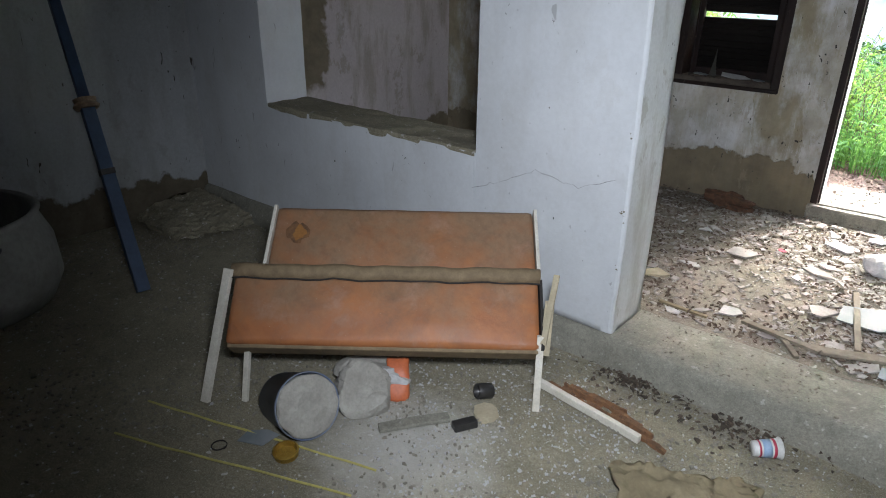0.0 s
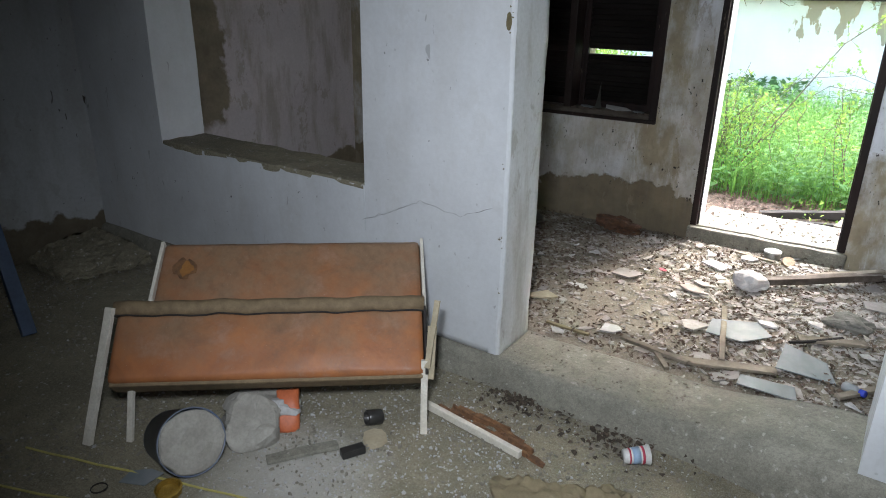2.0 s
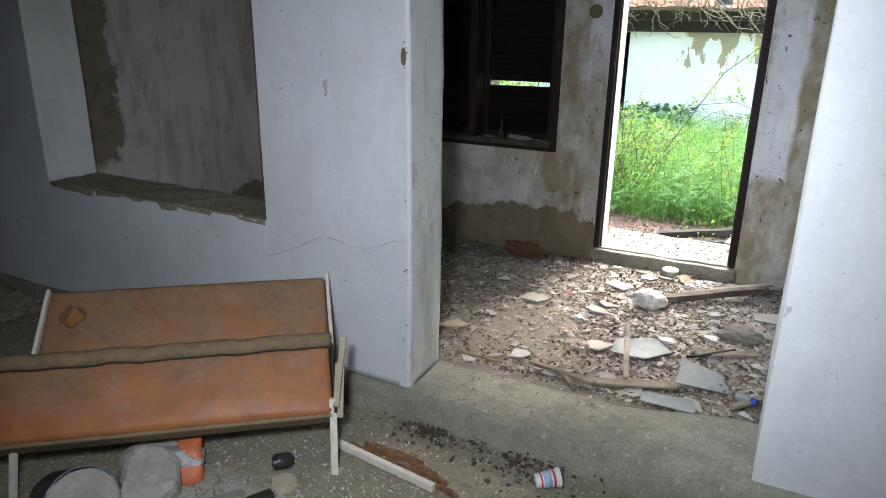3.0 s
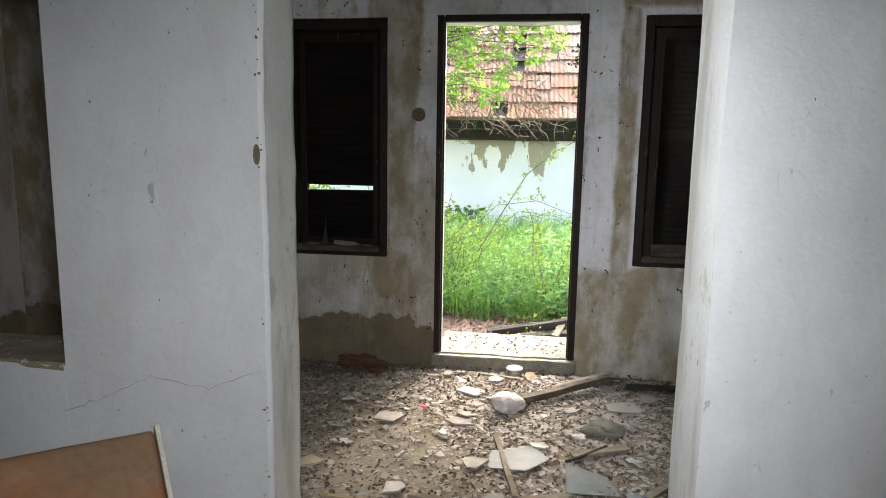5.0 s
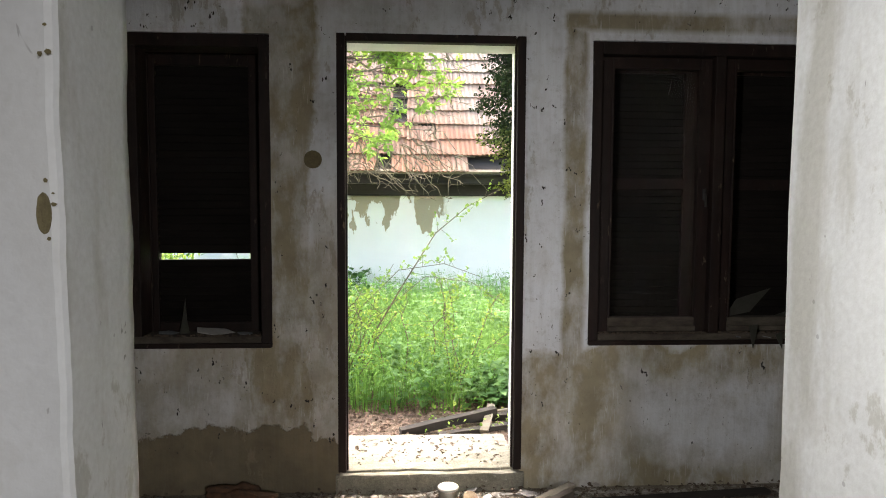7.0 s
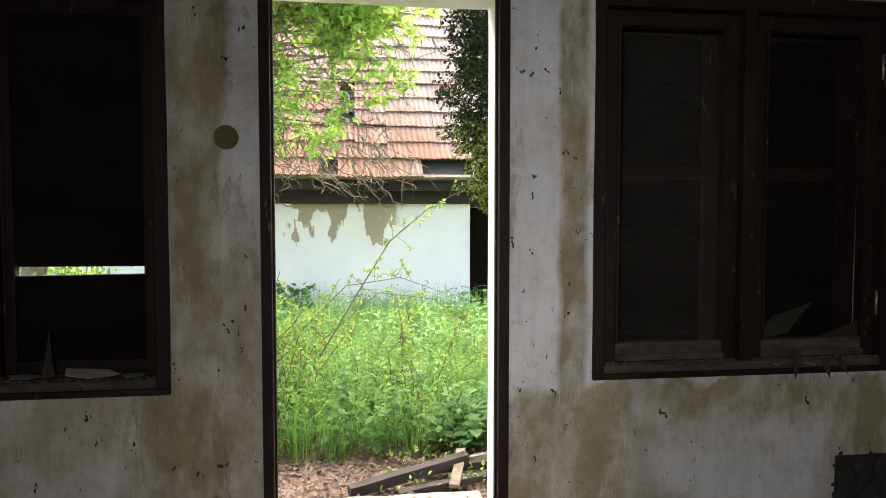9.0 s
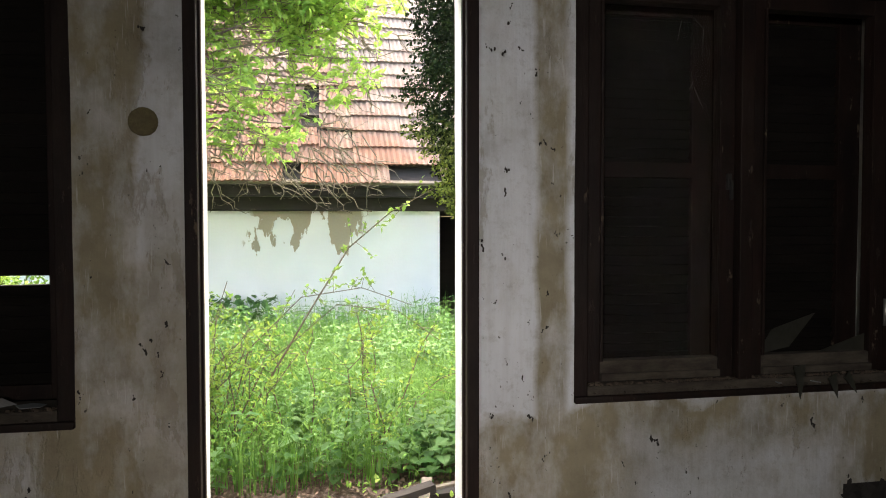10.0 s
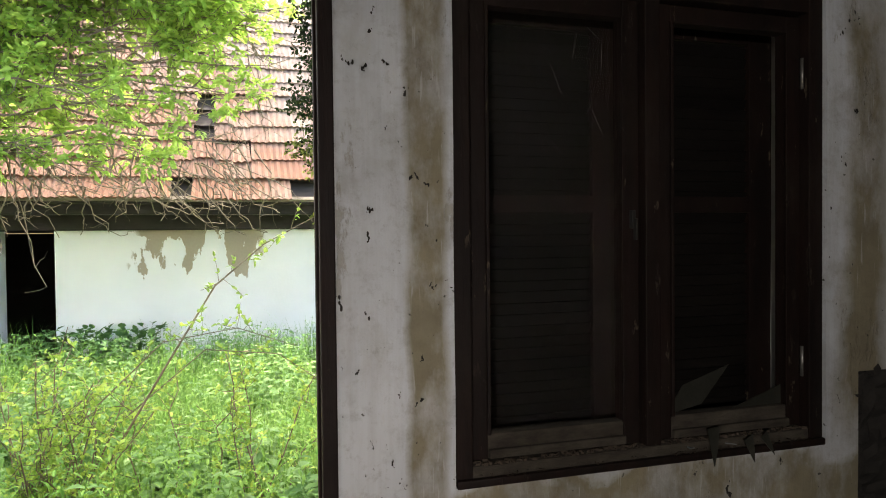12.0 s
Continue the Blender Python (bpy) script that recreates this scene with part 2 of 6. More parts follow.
M["frame"] = worn_paint()
M["dusty_wood"] = simple("dust_caked_wood", (0.10, 0.085, 0.065), (0.035, 0.026, 0.02), 22, 0.95, 0.6, stretch=(0.35, 1, 1))
M["old_batten"] = simple("dark_weathered_batten", (0.15, 0.125, 0.10), (0.07, 0.055, 0.042), 14, 0.9, 0.6)
M["slat"] = simple("dark_shutter_wood", (0.017, 0.014, 0.012), (0.006, 0.005, 0.0045), 10, 0.7, 0.3, stretch=(0.2, 1, 1), vary=0.4, spec=0.12)
M["wood"] = simple("grey_weathered_wood", (0.25, 0.22, 0.17), (0.15, 0.125, 0.09), 9, 0.85, 0.5, stretch=(1, 1, 1))
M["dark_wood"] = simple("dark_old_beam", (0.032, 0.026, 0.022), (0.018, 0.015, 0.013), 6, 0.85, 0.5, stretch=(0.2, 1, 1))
M["white_wood"] = simple("white_painted_wood", (0.74, 0.71, 0.62), (0.60, 0.56, 0.47), 18, 0.6, 0.2)
M["rot"] = simple("rotten_wood", (0.26, 0.13, 0.055), (0.10, 0.055, 0.03), 30, 0.95, 1.0)
M["rust_stain"] = simple("ochre_stain", (0.36, 0.17, 0.04), (0.25, 0.11, 0.03), 30, 0.9, 0.3)
M["shard"] = simple("plaster_chip", (0.50, 0.475, 0.44), (0.34, 0.305, 0.27), 20, 0.9, 0.5, vary=0.95)
M["white_shard"] = simple("white_chip", (0.52, 0.52, 0.51), (0.38, 0.37, 0.36), 14, 0.7, 0.2)
M["grit"] = simple("grit", (0.40, 0.37, 0.30), (0.26, 0.235, 0.18), 40, 0.95, 0.4, vary=0.9)
M["litter"] = simple("dead_leaves", (0.17, 0.125, 0.088), (0.085, 0.06, 0.042), 12, 0.85, 0.2, vary=0.85)
M["yard_litter"] = simple("dry_yard_leaves", (0.31, 0.215, 0.165), (0.17, 0.11, 0.08), 12, 0.85, 0.2, vary=0.7)
M["litter_dark"] = simple("rotting_leaves", (0.085, 0.065, 0.045), (0.05, 0.04, 0.03), 12, 0.9, 0.3, vary=0.8)
M["foil"] = simple("gold_foil", (0.55, 0.38, 0.08), (0.4, 0.26, 0.05), 60, 0.35, 1.0, 0.8)
M["brick"] = simple("old_brick", (0.17, 0.085, 0.045), (0.065, 0.04, 0.026), 25, 0.95, 0.6)
M["cement"] = simple("set_cement", (0.40, 0.385, 0.34), (0.30, 0.285, 0.25), 12, 0.95, 0.4)
M["blue_plastic"] = simple("dusty_blue_plastic", (0.07, 0.11, 0.21), (0.20, 0.22, 0.25), 6, 0.5, 0.15)
M["prop_blue"] = simple("blue_paint_steel", (0.045, 0.085, 0.16), (0.03, 0.055, 0.11), 9, 0.45, 0.15)
M["rust"] = simple("rusty_cream_steel", (0.42, 0.33, 0.22), (0.2, 0.13, 0.08), 30, 0.7, 0.3)
M["mortar"] = simple("olive_mortar", (0.17, 0.145, 0.075), (0.12, 0.10, 0.055), 60, 0.95, 0.5)
M["tub"] = simple("grey_tub", (0.36, 0.355, 0.33), (0.25, 0.245, 0.22), 5, 0.7, 0.15)
M["orange"] = simple("orange_plastic", (0.62, 0.16, 0.05), (0.5, 0.14, 0.06), 12, 0.5, 0.1)
M["black"] = simple("black_plastic", (0.02, 0.02, 0.02), (0.045, 0.042, 0.038), 25, 0.35, 0.1)
M["tan"] = simple("tan_cloth", (0.27, 0.225, 0.135), (0.19, 0.155, 0.09), 9, 0.95, 0.6)
M["card"] = simple("beige_card", (0.46, 0.40, 0.28), (0.36, 0.31, 0.21), 15, 0.9, 0.2)
M["tape"] = simple("yellow_strip", (0.60, 0.54, 0.16), (0.42, 0.37, 0.12), 15, 0.7, 0.2)
M["cup"] = simple("white_cup_plastic", (0.74, 0.74, 0.72), (0.62, 0.61, 0.58), 25, 0.4, 0.05)
M["red"] = simple("red_print", (0.5, 0.04, 0.08), (0.42, 0.05, 0.09), 25, 0.4, 0.05)
M["pale_blue"] = simple("blue_print", (0.3, 0.42, 0.6), (0.36, 0.46, 0.6), 25, 0.4, 0.05)
M["bottle"] = simple("blue_bottle", (0.03, 0.05, 0.4), (0.05, 0.08, 0.45), 10, 0.25, 0.05)
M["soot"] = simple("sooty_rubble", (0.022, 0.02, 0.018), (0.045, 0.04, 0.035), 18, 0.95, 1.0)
M["bark"] = simple("grey_bark", (0.20, 0.17, 0.12), (0.11, 0.09, 0.065), 25, 0.95, 0.6)
M["cane"] = simple("bramble_cane", (0.16, 0.135, 0.085), (0.09, 0.07, 0.05), 20, 0.8, 0.3)
M["metal"] = simple("dull_steel", (0.42, 0.41, 0.38), (0.3, 0.28, 0.25), 25, 0.45, 0.1, 0.8)
M["stone"] = simple("pale_stone", (0.66, 0.65, 0.64), (0.5, 0.48, 0.46), 14, 0.9, 0.5)
M["dark_stone"] = simple("grey_stone", (0.2, 0.195, 0.17), (0.13, 0.125, 0.105), 14, 0.9, 0.5)


def leafy(name, a, b, gloss=0.65):
    n = Nodes(name)
    col = n.mix(n.island(), a, b)
    col = n.mix(n.step(n.noise(0.9, 3), 0.35, 0.65, 0, 0.22), col, tuple(c * 0.55 for c in a))
    n.done(col, gloss, spec=0.15)
    t = n.n.new("ShaderNodeBsdfTranslucent")
    n.put(t.inputs["Color"], n.mix(0.5, col, tuple(min(1, c * 1.6) for c in b)))
    m = n.n.new("ShaderNodeMixShader")
    m.inputs[0].default_value = 0.33
    n.l.new(n.b.outputs[0], m.inputs[1]), n.l.new(t.outputs[0], m.inputs[2])
    n.l.new(m.outputs[0], n.n["Material Output"].inputs["Surface"])
    return n.mat


M["grass"] = leafy("fresh_grass", (0.05, 0.145, 0.028), (0.19, 0.35, 0.08))
M["nettle"] = leafy("nettle_leaf", (0.06, 0.165, 0.05), (0.21, 0.36, 0.14))
M["tree_leaf"] = leafy("spring_leaf", (0.13, 0.29, 0.05), (0.36, 0.52, 0.11))
M["bramble_leaf"] = leafy("bramble_leaf", (0.11, 0.23, 0.04), (0.31, 0.44, 0.09))


def thuja_green():
    """Blackish green scales, yellow-green where the young lower sprays grow."""
    n = Nodes("thuja_scale")
    z = n.math("ADD", n.axis(2), n.math("MULTIPLY", n.math("SUBTRACT", n.noise(2.5, 4), 0.5), 1.4))
    young = n.math("MULTIPLY", n.step(z, 1.7, 2.3, 1.0, 0.0), n.step(n.island(), 0.1, 0.8))
    col = n.mix(n.island(), (0.008, 0.018, 0.006), (0.026, 0.044, 0.013))
    col = n.mix(n.step(n.noise(3.1, 4), 0.5, 0.62, 0, 0.6), col, (0.006, 0.009, 0.004))
    return n.done(n.mix(young, col, (0.20, 0.25, 0.05)), 0.9, spec=0.1)


M["thuja"] = thuja_green()
M["ivy"] = leafy("ivy_leaf", (0.04, 0.10, 0.03), (0.08, 0.16, 0.05))


def upholstery():
    n = Nodes("orange_leatherette")
    g, f, big = n.noise(14, 5), n.noise(90, 4, 0.7), n.noise(3.2, 5, 0.65)
    col = n.mix(n.step(g, 0.3, 0.7), (0.39, 0.15, 0.05), (0.28, 0.105, 0.04))
    dust = n.step(n.math("ADD", n.math("MULTIPLY", big, 0.7), n.math("MULTIPLY", n.axis(2), 0.9)), 0.62, 0.84)
    col = n.mix(n.math("MULTIPLY", dust, 0.9), col, n.mix(n.step(n.noise(30, 4, 0.7, n.scaled(1, 1, 0.2)), 0.4, 0.65), (0.245, 0.165, 0.10), (0.19, 0.125, 0.075)))
    col = n.mix(n.step(n.noise(7, 6, 0.7), 0.55, 0.72, 0, 0.6), col, (0.40, 0.25, 0.17))
    col = n.mix(n.step(n.noise(4.5, 6, 0.75, None, 0.6), 0.52, 0.7, 0, 0.5), col, (0.13, 0.075, 0.045))
    col = n.mix(n.step(n.cells(42), 0.03, 0.05, 0.6, 0.0), col, (0.5, 0.42, 0.33))
    return n.done(col, n.step(f, 0.3, 0.7, 0.42, 0.7), n.math("ADD", n.math("MULTIPLY", f, 0.4), g), 0.25, 0.006)


M["seat"] = upholstery()
M["seat_edge"] = simple("grimy_piping", (0.245, 0.18, 0.10), (0.16, 0.115, 0.065), 30, 0.8, 0.5)


def roof_tile():
    n = Nodes("weathered_clay_tile")
    r = n.math("ADD", n.math("MULTIPLY", n.random(), 0.5), n.math("MULTIPLY", n.island(), 0.5))
    col = n.mix(n.step(r, 0.2, 0.85), (0.21, 0.095, 0.055), (0.145, 0.082, 0.058))
    # lichen greys the upper rows; the eastern end is also paled for sun on it
    lich_sun = n.math("ADD", n.noise(1.6, 5, 0.7), n.math("MULTIPLY", n.math("SUBTRACT", n.axis(2), 2.6), 0.12))
    lich_sun = n.math("ADD", lich_sun, n.math("MULTIPLY", n.axis(0), 0.12))
    col = n.mix(n.step(lich_sun, 0.42, 0.72, 0, 0.8), col, (0.235, 0.20, 0.17))
    col = n.mix(n.step(n.noise(26, 4, 0.7), 0.5, 0.72, 0, 0.6), col, (0.13, 0.09, 0.07))
    return n.done(col, 0.9, n.noise(50, 4), 0.3, 0.006)


M["tile"] = roof_tile()


def house_wash():
    n = Nodes("limewashed_outhouse")
    x, z = n.axis(0), n.axis(2)
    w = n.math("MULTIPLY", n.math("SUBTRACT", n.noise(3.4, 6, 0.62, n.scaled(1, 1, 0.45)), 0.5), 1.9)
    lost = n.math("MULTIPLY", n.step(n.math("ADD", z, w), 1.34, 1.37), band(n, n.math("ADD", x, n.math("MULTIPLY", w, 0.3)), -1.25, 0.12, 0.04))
    fine = n.noise(40, 5)
    col = n.mix(n.step(n.noise(1.5, 4), 0.3, 0.7), (0.86, 0.88, 0.89), (0.80, 0.82, 0.83))
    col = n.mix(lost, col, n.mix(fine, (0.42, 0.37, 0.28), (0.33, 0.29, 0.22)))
    return n.done(col, 0.9, n.math("SUBTRACT", n.math("MULTIPLY", fine, 0.4), lost), 0.4, 0.01)


M["house"] = house_wash()


def soil():
    n = Nodes("leafy_soil")
    col = n.mix(n.step(n.noise(14, 6, 0.7), 0.35, 0.65), (0.16, 0.11, 0.08), (0.085, 0.06, 0.042))
    col = n.mix(n.step(n.noise(55, 4, 0.7), 0.55, 0.7), col, (0.27, 0.20, 0.15))
    far = n.step(n.axis(1), 5.9, 6.6)
    col = n.mix(n.math("MULTIPLY", far, 0.8), col, (0.07, 0.11, 0.03))
    return n.done(col, 0.95, n.noise(30, 5, 0.7), 0.8, 0.03)


M["soil"] = soil()


def glass(name, tint, rough):
    n = Nodes(name)
    n.put(n.b.inputs["Base Color"], tint)
    n.put(n.b.inputs["Transmission Weight"], 1.0)
    n.put(n.b.inputs["Roughness"], n.step(n.noise(6, 5, 0.7), 0.35, 0.8, rough, rough + 0.05))
    n.b.inputs["IOR"].default_value = 1.2
    return n.mat


M["dirty_glass"] = simple("dirt_caked_glass", (0.05, 0.05, 0.04), (0.026, 0.026, 0.02), 16, 0.35, 0.1)
M["glass"] = glass("dusty_glass", (0.86, 0.88, 0.86), 0.0)
n_ = Nodes("frosted_sheet")
M["sheet"] = n_.done(n_.mix(n_.step(n_.noise(9, 5), 0.3, 0.7), (0.16, 0.185, 0.195), (0.25, 0.265, 0.27)), 0.5, n_.noise(20, 3), 0.05, 0.004, 0.0, 0.2)


# ---- mesh tools ----
def box(bm, x0, y0, z0, x1, y1, z1, bevel=0.0, m=None):
    r = bmesh.ops.create_cube(bm, size=1.0)
    v = r["verts"]
    bmesh.ops.scale(bm, vec=(x1 - x0, y1 - y0, z1 - z0), verts=v)
    bmesh.ops.translate(bm, vec=((x0 + x1) / 2, (y0 + y1) / 2, (z0 + z1) / 2), verts=v)
    if bevel:
        e = list({e for k in v for e in k.link_edges})
        r = bmesh.ops.bevel(bm, geom=e, offset=bevel, segments=2, affect="EDGES", profile=0.6)
        v = list({k for f in r["faces"] for k in f.verts} | {k for k in v if k.is_valid})
    if m is not None:
        bmesh.ops.transform(bm, matrix=m, verts=v)
    return v


def link(name, bm, mat, smooth=False):
    me = bpy.data.meshes.new(name)
    bm.normal_update()
    bm.to_mesh(me)
    bm.free()
    me.materials.append(mat)
    if smooth:
        me.shade_smooth()
    return new(name, me)


def part(name, bm, mat, parent, label="", smooth=False):
    ob = link(name, bm, mat, smooth)
    ob.parent = parent
    return tagged(ob, label)


def cooked(name, verts, faces, mat, smooth=False):
    me = bpy.data.meshes.new(name)
    me.from_pydata(verts, [], faces)
    me.materials.append(mat)
    if smooth:
        me.shade_smooth()
    return new(name, me)


def thing(name, label, category, m=None, group="", kind=""):
    ob = new(name)
    ob.empty_display_size = 0.1
    if m is not None:
        ob.matrix_world = m
    return tagged(ob, label, category, group, kind)


def boxes(*specs, bevel=0.0, m=None):
    bm = bmesh.new()
    for s in specs:
        box(bm, *s, bevel=bevel, m=m)
    return bm


def tube(points, r0, r1, sides=6):
    """Vertices and faces of a tapering tube along points."""
    pts = [Vector(p) for p in points]
    verts, faces = [], []
    side = Vector((0, 0, 1))
    for i, p in enumerate(pts):
        d = (pts[min(i + 1, len(pts) - 1)] - pts[max(i - 1, 0)]).normalized()
        a = d.cross(side)
        if a.length < 0.05:
            a = d.cross(Vector((1, 0, 0)))
        a.normalize()
        b = d.cross(a)
        r = r0 + (r1 - r0) * i / (len(pts) - 1)
        for k in range(sides):
            g = 2 * math.pi * k / sides
            verts.append(p + r * (math.cos(g) * a + math.sin(g) * b))
    for i in range(len(pts) - 1):
        for k in range(sides):
            q = (k + 1) % sides
            faces.append((i * sides + k, i * sides + q, (i + 1) * sides + q, (i + 1) * sides + k))
    n = len(verts)
    faces += [tuple(range(sides))[::-1], tuple(range(n - sides, n))]
    return verts, faces


class Heap:
    """Collects many small pieces into one mesh."""

    def __init__(self):
        self.v, self.f = [], []

    def add(self, verts, faces):
        o = len(self.v)
        self.v += [tuple(p) for p in verts]
        self.f += [tuple(i + o for i in f) for f in faces]

    def leaf(self, p, d, up, length, width, fold=0.15):
        d = d.normalized()
        s = d.cross(up)
        if s.length < 0.01:
            s = d.cross(Vector((1, 0.2, 0)))
        s.normalize()
        u = s.cross(d)
        a, b = p + d * length * 0.35, p + d * length * 0.72 - u * length * 0.06
        e = p + d * length - u * length * 0.16
        k = u * width * fold
        self.add([p, a + s * width / 2 + k, a, a - s * width / 2 + k, b + s * width * 0.36 + k * 0.6, b, b - s * width * 0.36 + k * 0.6, e],
                 [(0, 1, 2), (0, 2, 3), (1, 4, 5, 2), (2, 5, 6, 3), (4, 7, 5), (5, 7, 6)])

    def make(self, name, mat, smooth=False):
        return cooked(name, self.v, self.f, mat, smooth)


def rnd(a, b):
    return random.uniform(a, b)


# ---- structure: walls, floors, ceiling ----
HEAD = 2.75


def wall(name, label, mat, specs, lumps=0.006):
    """Upright boxes x0, y0, z0, x1, y1, z1 that make one wall, cut fine enough to be a little uneven."""
    bm = bmesh.new()
    for s in specs:
        x0, y0, z0, x1, y1, z1 = s
        nx, ny, nz = (max(1, min(40, round((b - a) / 0.14))) for a, b in ((x0, x1), (y0, y1), (z0, z1)))
        X, Y, Z = np.linspace(x0, x1, nx + 1), np.linspace(y0, y1, ny + 1), np.linspace(z0, z1, nz + 1)
        seen = {}

        def at(i, j, k):
            if (i, j, k) not in seen:
                seen[i, j, k] = bm.verts.new((X[i], Y[j], Z[k]))
            return seen[i, j, k]

        for j in range(ny):
            for k in range(nz):
                bm.faces.new((at(0, j, k), at(0, j, k + 1), at(0, j + 1, k + 1), at(0, j + 1, k)))
                bm.faces.new((at(nx, j, k), at(nx, j + 1, k), at(nx, j + 1, k + 1), at(nx, j, k + 1)))
        for i in range(nx):
            for k in range(nz):
                bm.faces.new((at(i, 0, k), at(i + 1, 0, k), at(i + 1, 0, k + 1), at(i, 0, k + 1)))
                bm.faces.new((at(i, ny, k), at(i, ny, k + 1), at(i + 1, ny, k + 1), at(i + 1, ny, k)))
        for i in range(nx):
            for j in range(ny):
                bm.faces.new((at(i, j, 0), at(i, j + 1, 0), at(i + 1, j + 1, 0), at(i + 1, j, 0)))
                bm.faces.new((at(i, j, nz), at(i + 1, j, nz), at(i + 1, j + 1, nz), at(i, j + 1, nz)))
    bm.normal_update()
    for v in bm.verts:
        v.co += lumps * noise.noise_vector(v.co * 2.3) + 0.4 * lumps * noise.noise_vector(v.co * 11)
    return tagged(link(name, bm, mat), label, "wall", kind="structure")


PY0, PY1, PY2 = 2.39, 2.68, 2.32   # partition: front face, back face, front face east of the opening
OX0, OX1 = -1.0, 0.352         # opening in it
HX0, HX1, HZ0, HZ1 = -3.29, -1.745, 0.765, 2.1   # hatch in it
KERB = 0.125
wall("wall_partition_1", "whitewashed partition wall with a hatch, flecked and cracked", M["partition"], [
    (-4.3, PY0, KERB, HX0, PY1, HEAD), (HX0, PY0, KERB, HX1, PY1, HZ0), (HX0, PY0, HZ1, HX1, PY1, HEAD)])
beside = wall("wall_partition_2", "whitewashed partition wall beside the opening", M["partition"], [(OX1, PY2, KERB, 3.1, PY1, HEAD)])
beside.data.materials.append(M["jamb"])
for face in beside.data.polygons:
    if face.normal.x < -0.8:
        face.material_index = 1
wall("wall_partition_3", "whitewashed lintel over the opening", M["partition"], [(OX0, PY0, 2.2, OX1, PY1, HEAD)])


def pier():
    """The end of the partition, with a worn, rounded arris."""
    rows, prof = [], []
    prof = [(HX1, PY1), (HX1, PY0)]
    x = HX1
    while x < OX0 - 0.16:
        x += 0.09
        prof.append((min(x, OX0 - 0.1), PY0))
    prof += [(OX0 - 0.05, PY0), (OX0 - 0.016, PY0), (OX0 - 0.006, PY0 + 0.004), (OX0 - 0.001, PY0 + 0.012), (OX0, PY0 + 0.04)]
    prof += [(OX0, PY0 + 0.1), (OX0, PY0 + 0.17), (OX0, PY1 - 0.05), (OX0 - 0.004, PY1 - 0.012), (OX0 - 0.02, PY1)]
    steps = 90
    verts, faces = [], []
    n = len(prof)
    for k in range(steps + 1):
        z = KERB + (HEAD - KERB) * k / steps
        for i, (px, py) in enumerate(prof):
            p = Vector((px, py, z))
            edge = 1.0 if i > n - 10 else 0.4
            d = noise.noise_vector(p * 2.3) * 0.006 + noise.noise_vector(p * 9) * 0.003 * edge + noise.noise_vector(p * 40) * 0.0012 * edge
            verts.append(p + (d if i > 1 else Vector()))
    for k in range(steps):
        for i in range(n):
            j = (i + 1) % n
            faces.append((k * n + i, k * n + j, (k + 1) * n + j, (k + 1) * n + i))
    faces += [tuple(range(n))[::-1], tuple(range(steps * n, steps * n + n))]
    ob = cooked("wall_partition_4", verts, faces, M["partition"])
    ob.data.materials.append(M["jamb"])
    for k in range(steps):
        for i in range(2, n - 2):
            ob.data.polygons[k * n + i].use_smooth = i < n - 10 or i > n - 7
            if i >= n - 7:
                ob.data.polygons[k * n + i].material_index = 1
    tagged(ob, "whitewashed wall end with a worn arris and a crack", "wall", kind="structure")


pier()

WX = -4.06
wall("wall_west_1", "dim grey plaster wall, peeled at the foot", M["side_wall"], [(WX - 0.3, -2.4, -0.05, WX, PY0, HEAD)])
wall("wall_south", "grey plaster wall behind the front room", M["side_wall"], [(WX - 0.3, -2.7, -0.05, 3.4, -2.4, HEAD)])
wall("wall_east_1", "grey plaster side wall of the front room", M["side_wall"], [(3.1, -2.4, -0.05, 3.4, PY0, HEAD)])
BY0, BY1 = 4.5, 4.85           # wall with the door
RX0, RX1 = -3.69, 2.7          # back room
wall("wall_west_2", "blotched, damp plaster wall seen through the hatch", M["back_wall"], [(RX0 - 0.3, PY1, 0.0, RX0, BY0, HEAD)])
wall("wall_east_2", "grey plaster side wall of the back room", M["side_wall"], [(RX1, PY1, 0.0, RX1 + 0.3, BY0, HEAD)])
DX0, DX1, DZ0, DZ1 = -0.772, 0.107, 0.215, 2.305       # doorway
AX0, AX1, WZ0, WZ1 = -2.365, -1.087, 0.832, 2.300      # window 1
CX0, CX1 = 0.437, 1.715                                 # window 2
wall("wall_north", "stained white plaster wall, peeling at the foot, with root marks", M["door_wall"], [
    (RX0 - 0.3, BY0, 0.0, AX0, BY1, HEAD), (AX0, BY0, 0.0, AX1, BY1, WZ0), (AX0, BY0, WZ1, AX1, BY1, HEAD),
    (AX1, BY0, 0.0, DX0, BY1, HEAD), (DX0, BY0, DZ1, DX1, BY1, HEAD), (DX1, BY0, 0.0, CX0, BY1, HEAD),
    (CX0, BY0, 0.0, 1.46, BY1, WZ0), (1.46, BY0, 0.0, CX1, BY1, 0.2), (1.46, BY0, 0.49, CX1, BY1, WZ0), (CX0, BY0, WZ1, CX1, BY1, HEAD),
    (CX1, BY0, 0.0, RX1 + 0.3, BY1, 0.2), (CX1, BY0, 0.49, 1.85, BY1, HEAD), (1.85, BY0, 1.06, RX1 + 0.3, BY1, HEAD), (2.5, BY0, 0.2, RX1 + 0.3, BY1, 1.06)], 0.004)
tagged(link("ceiling", boxes((WX - 0.3, -2.7, HEAD, 3.4, BY1, HEAD + 0.2)), M["ceiling"]), "grey plaster ceiling", "ceiling", kind="structure")


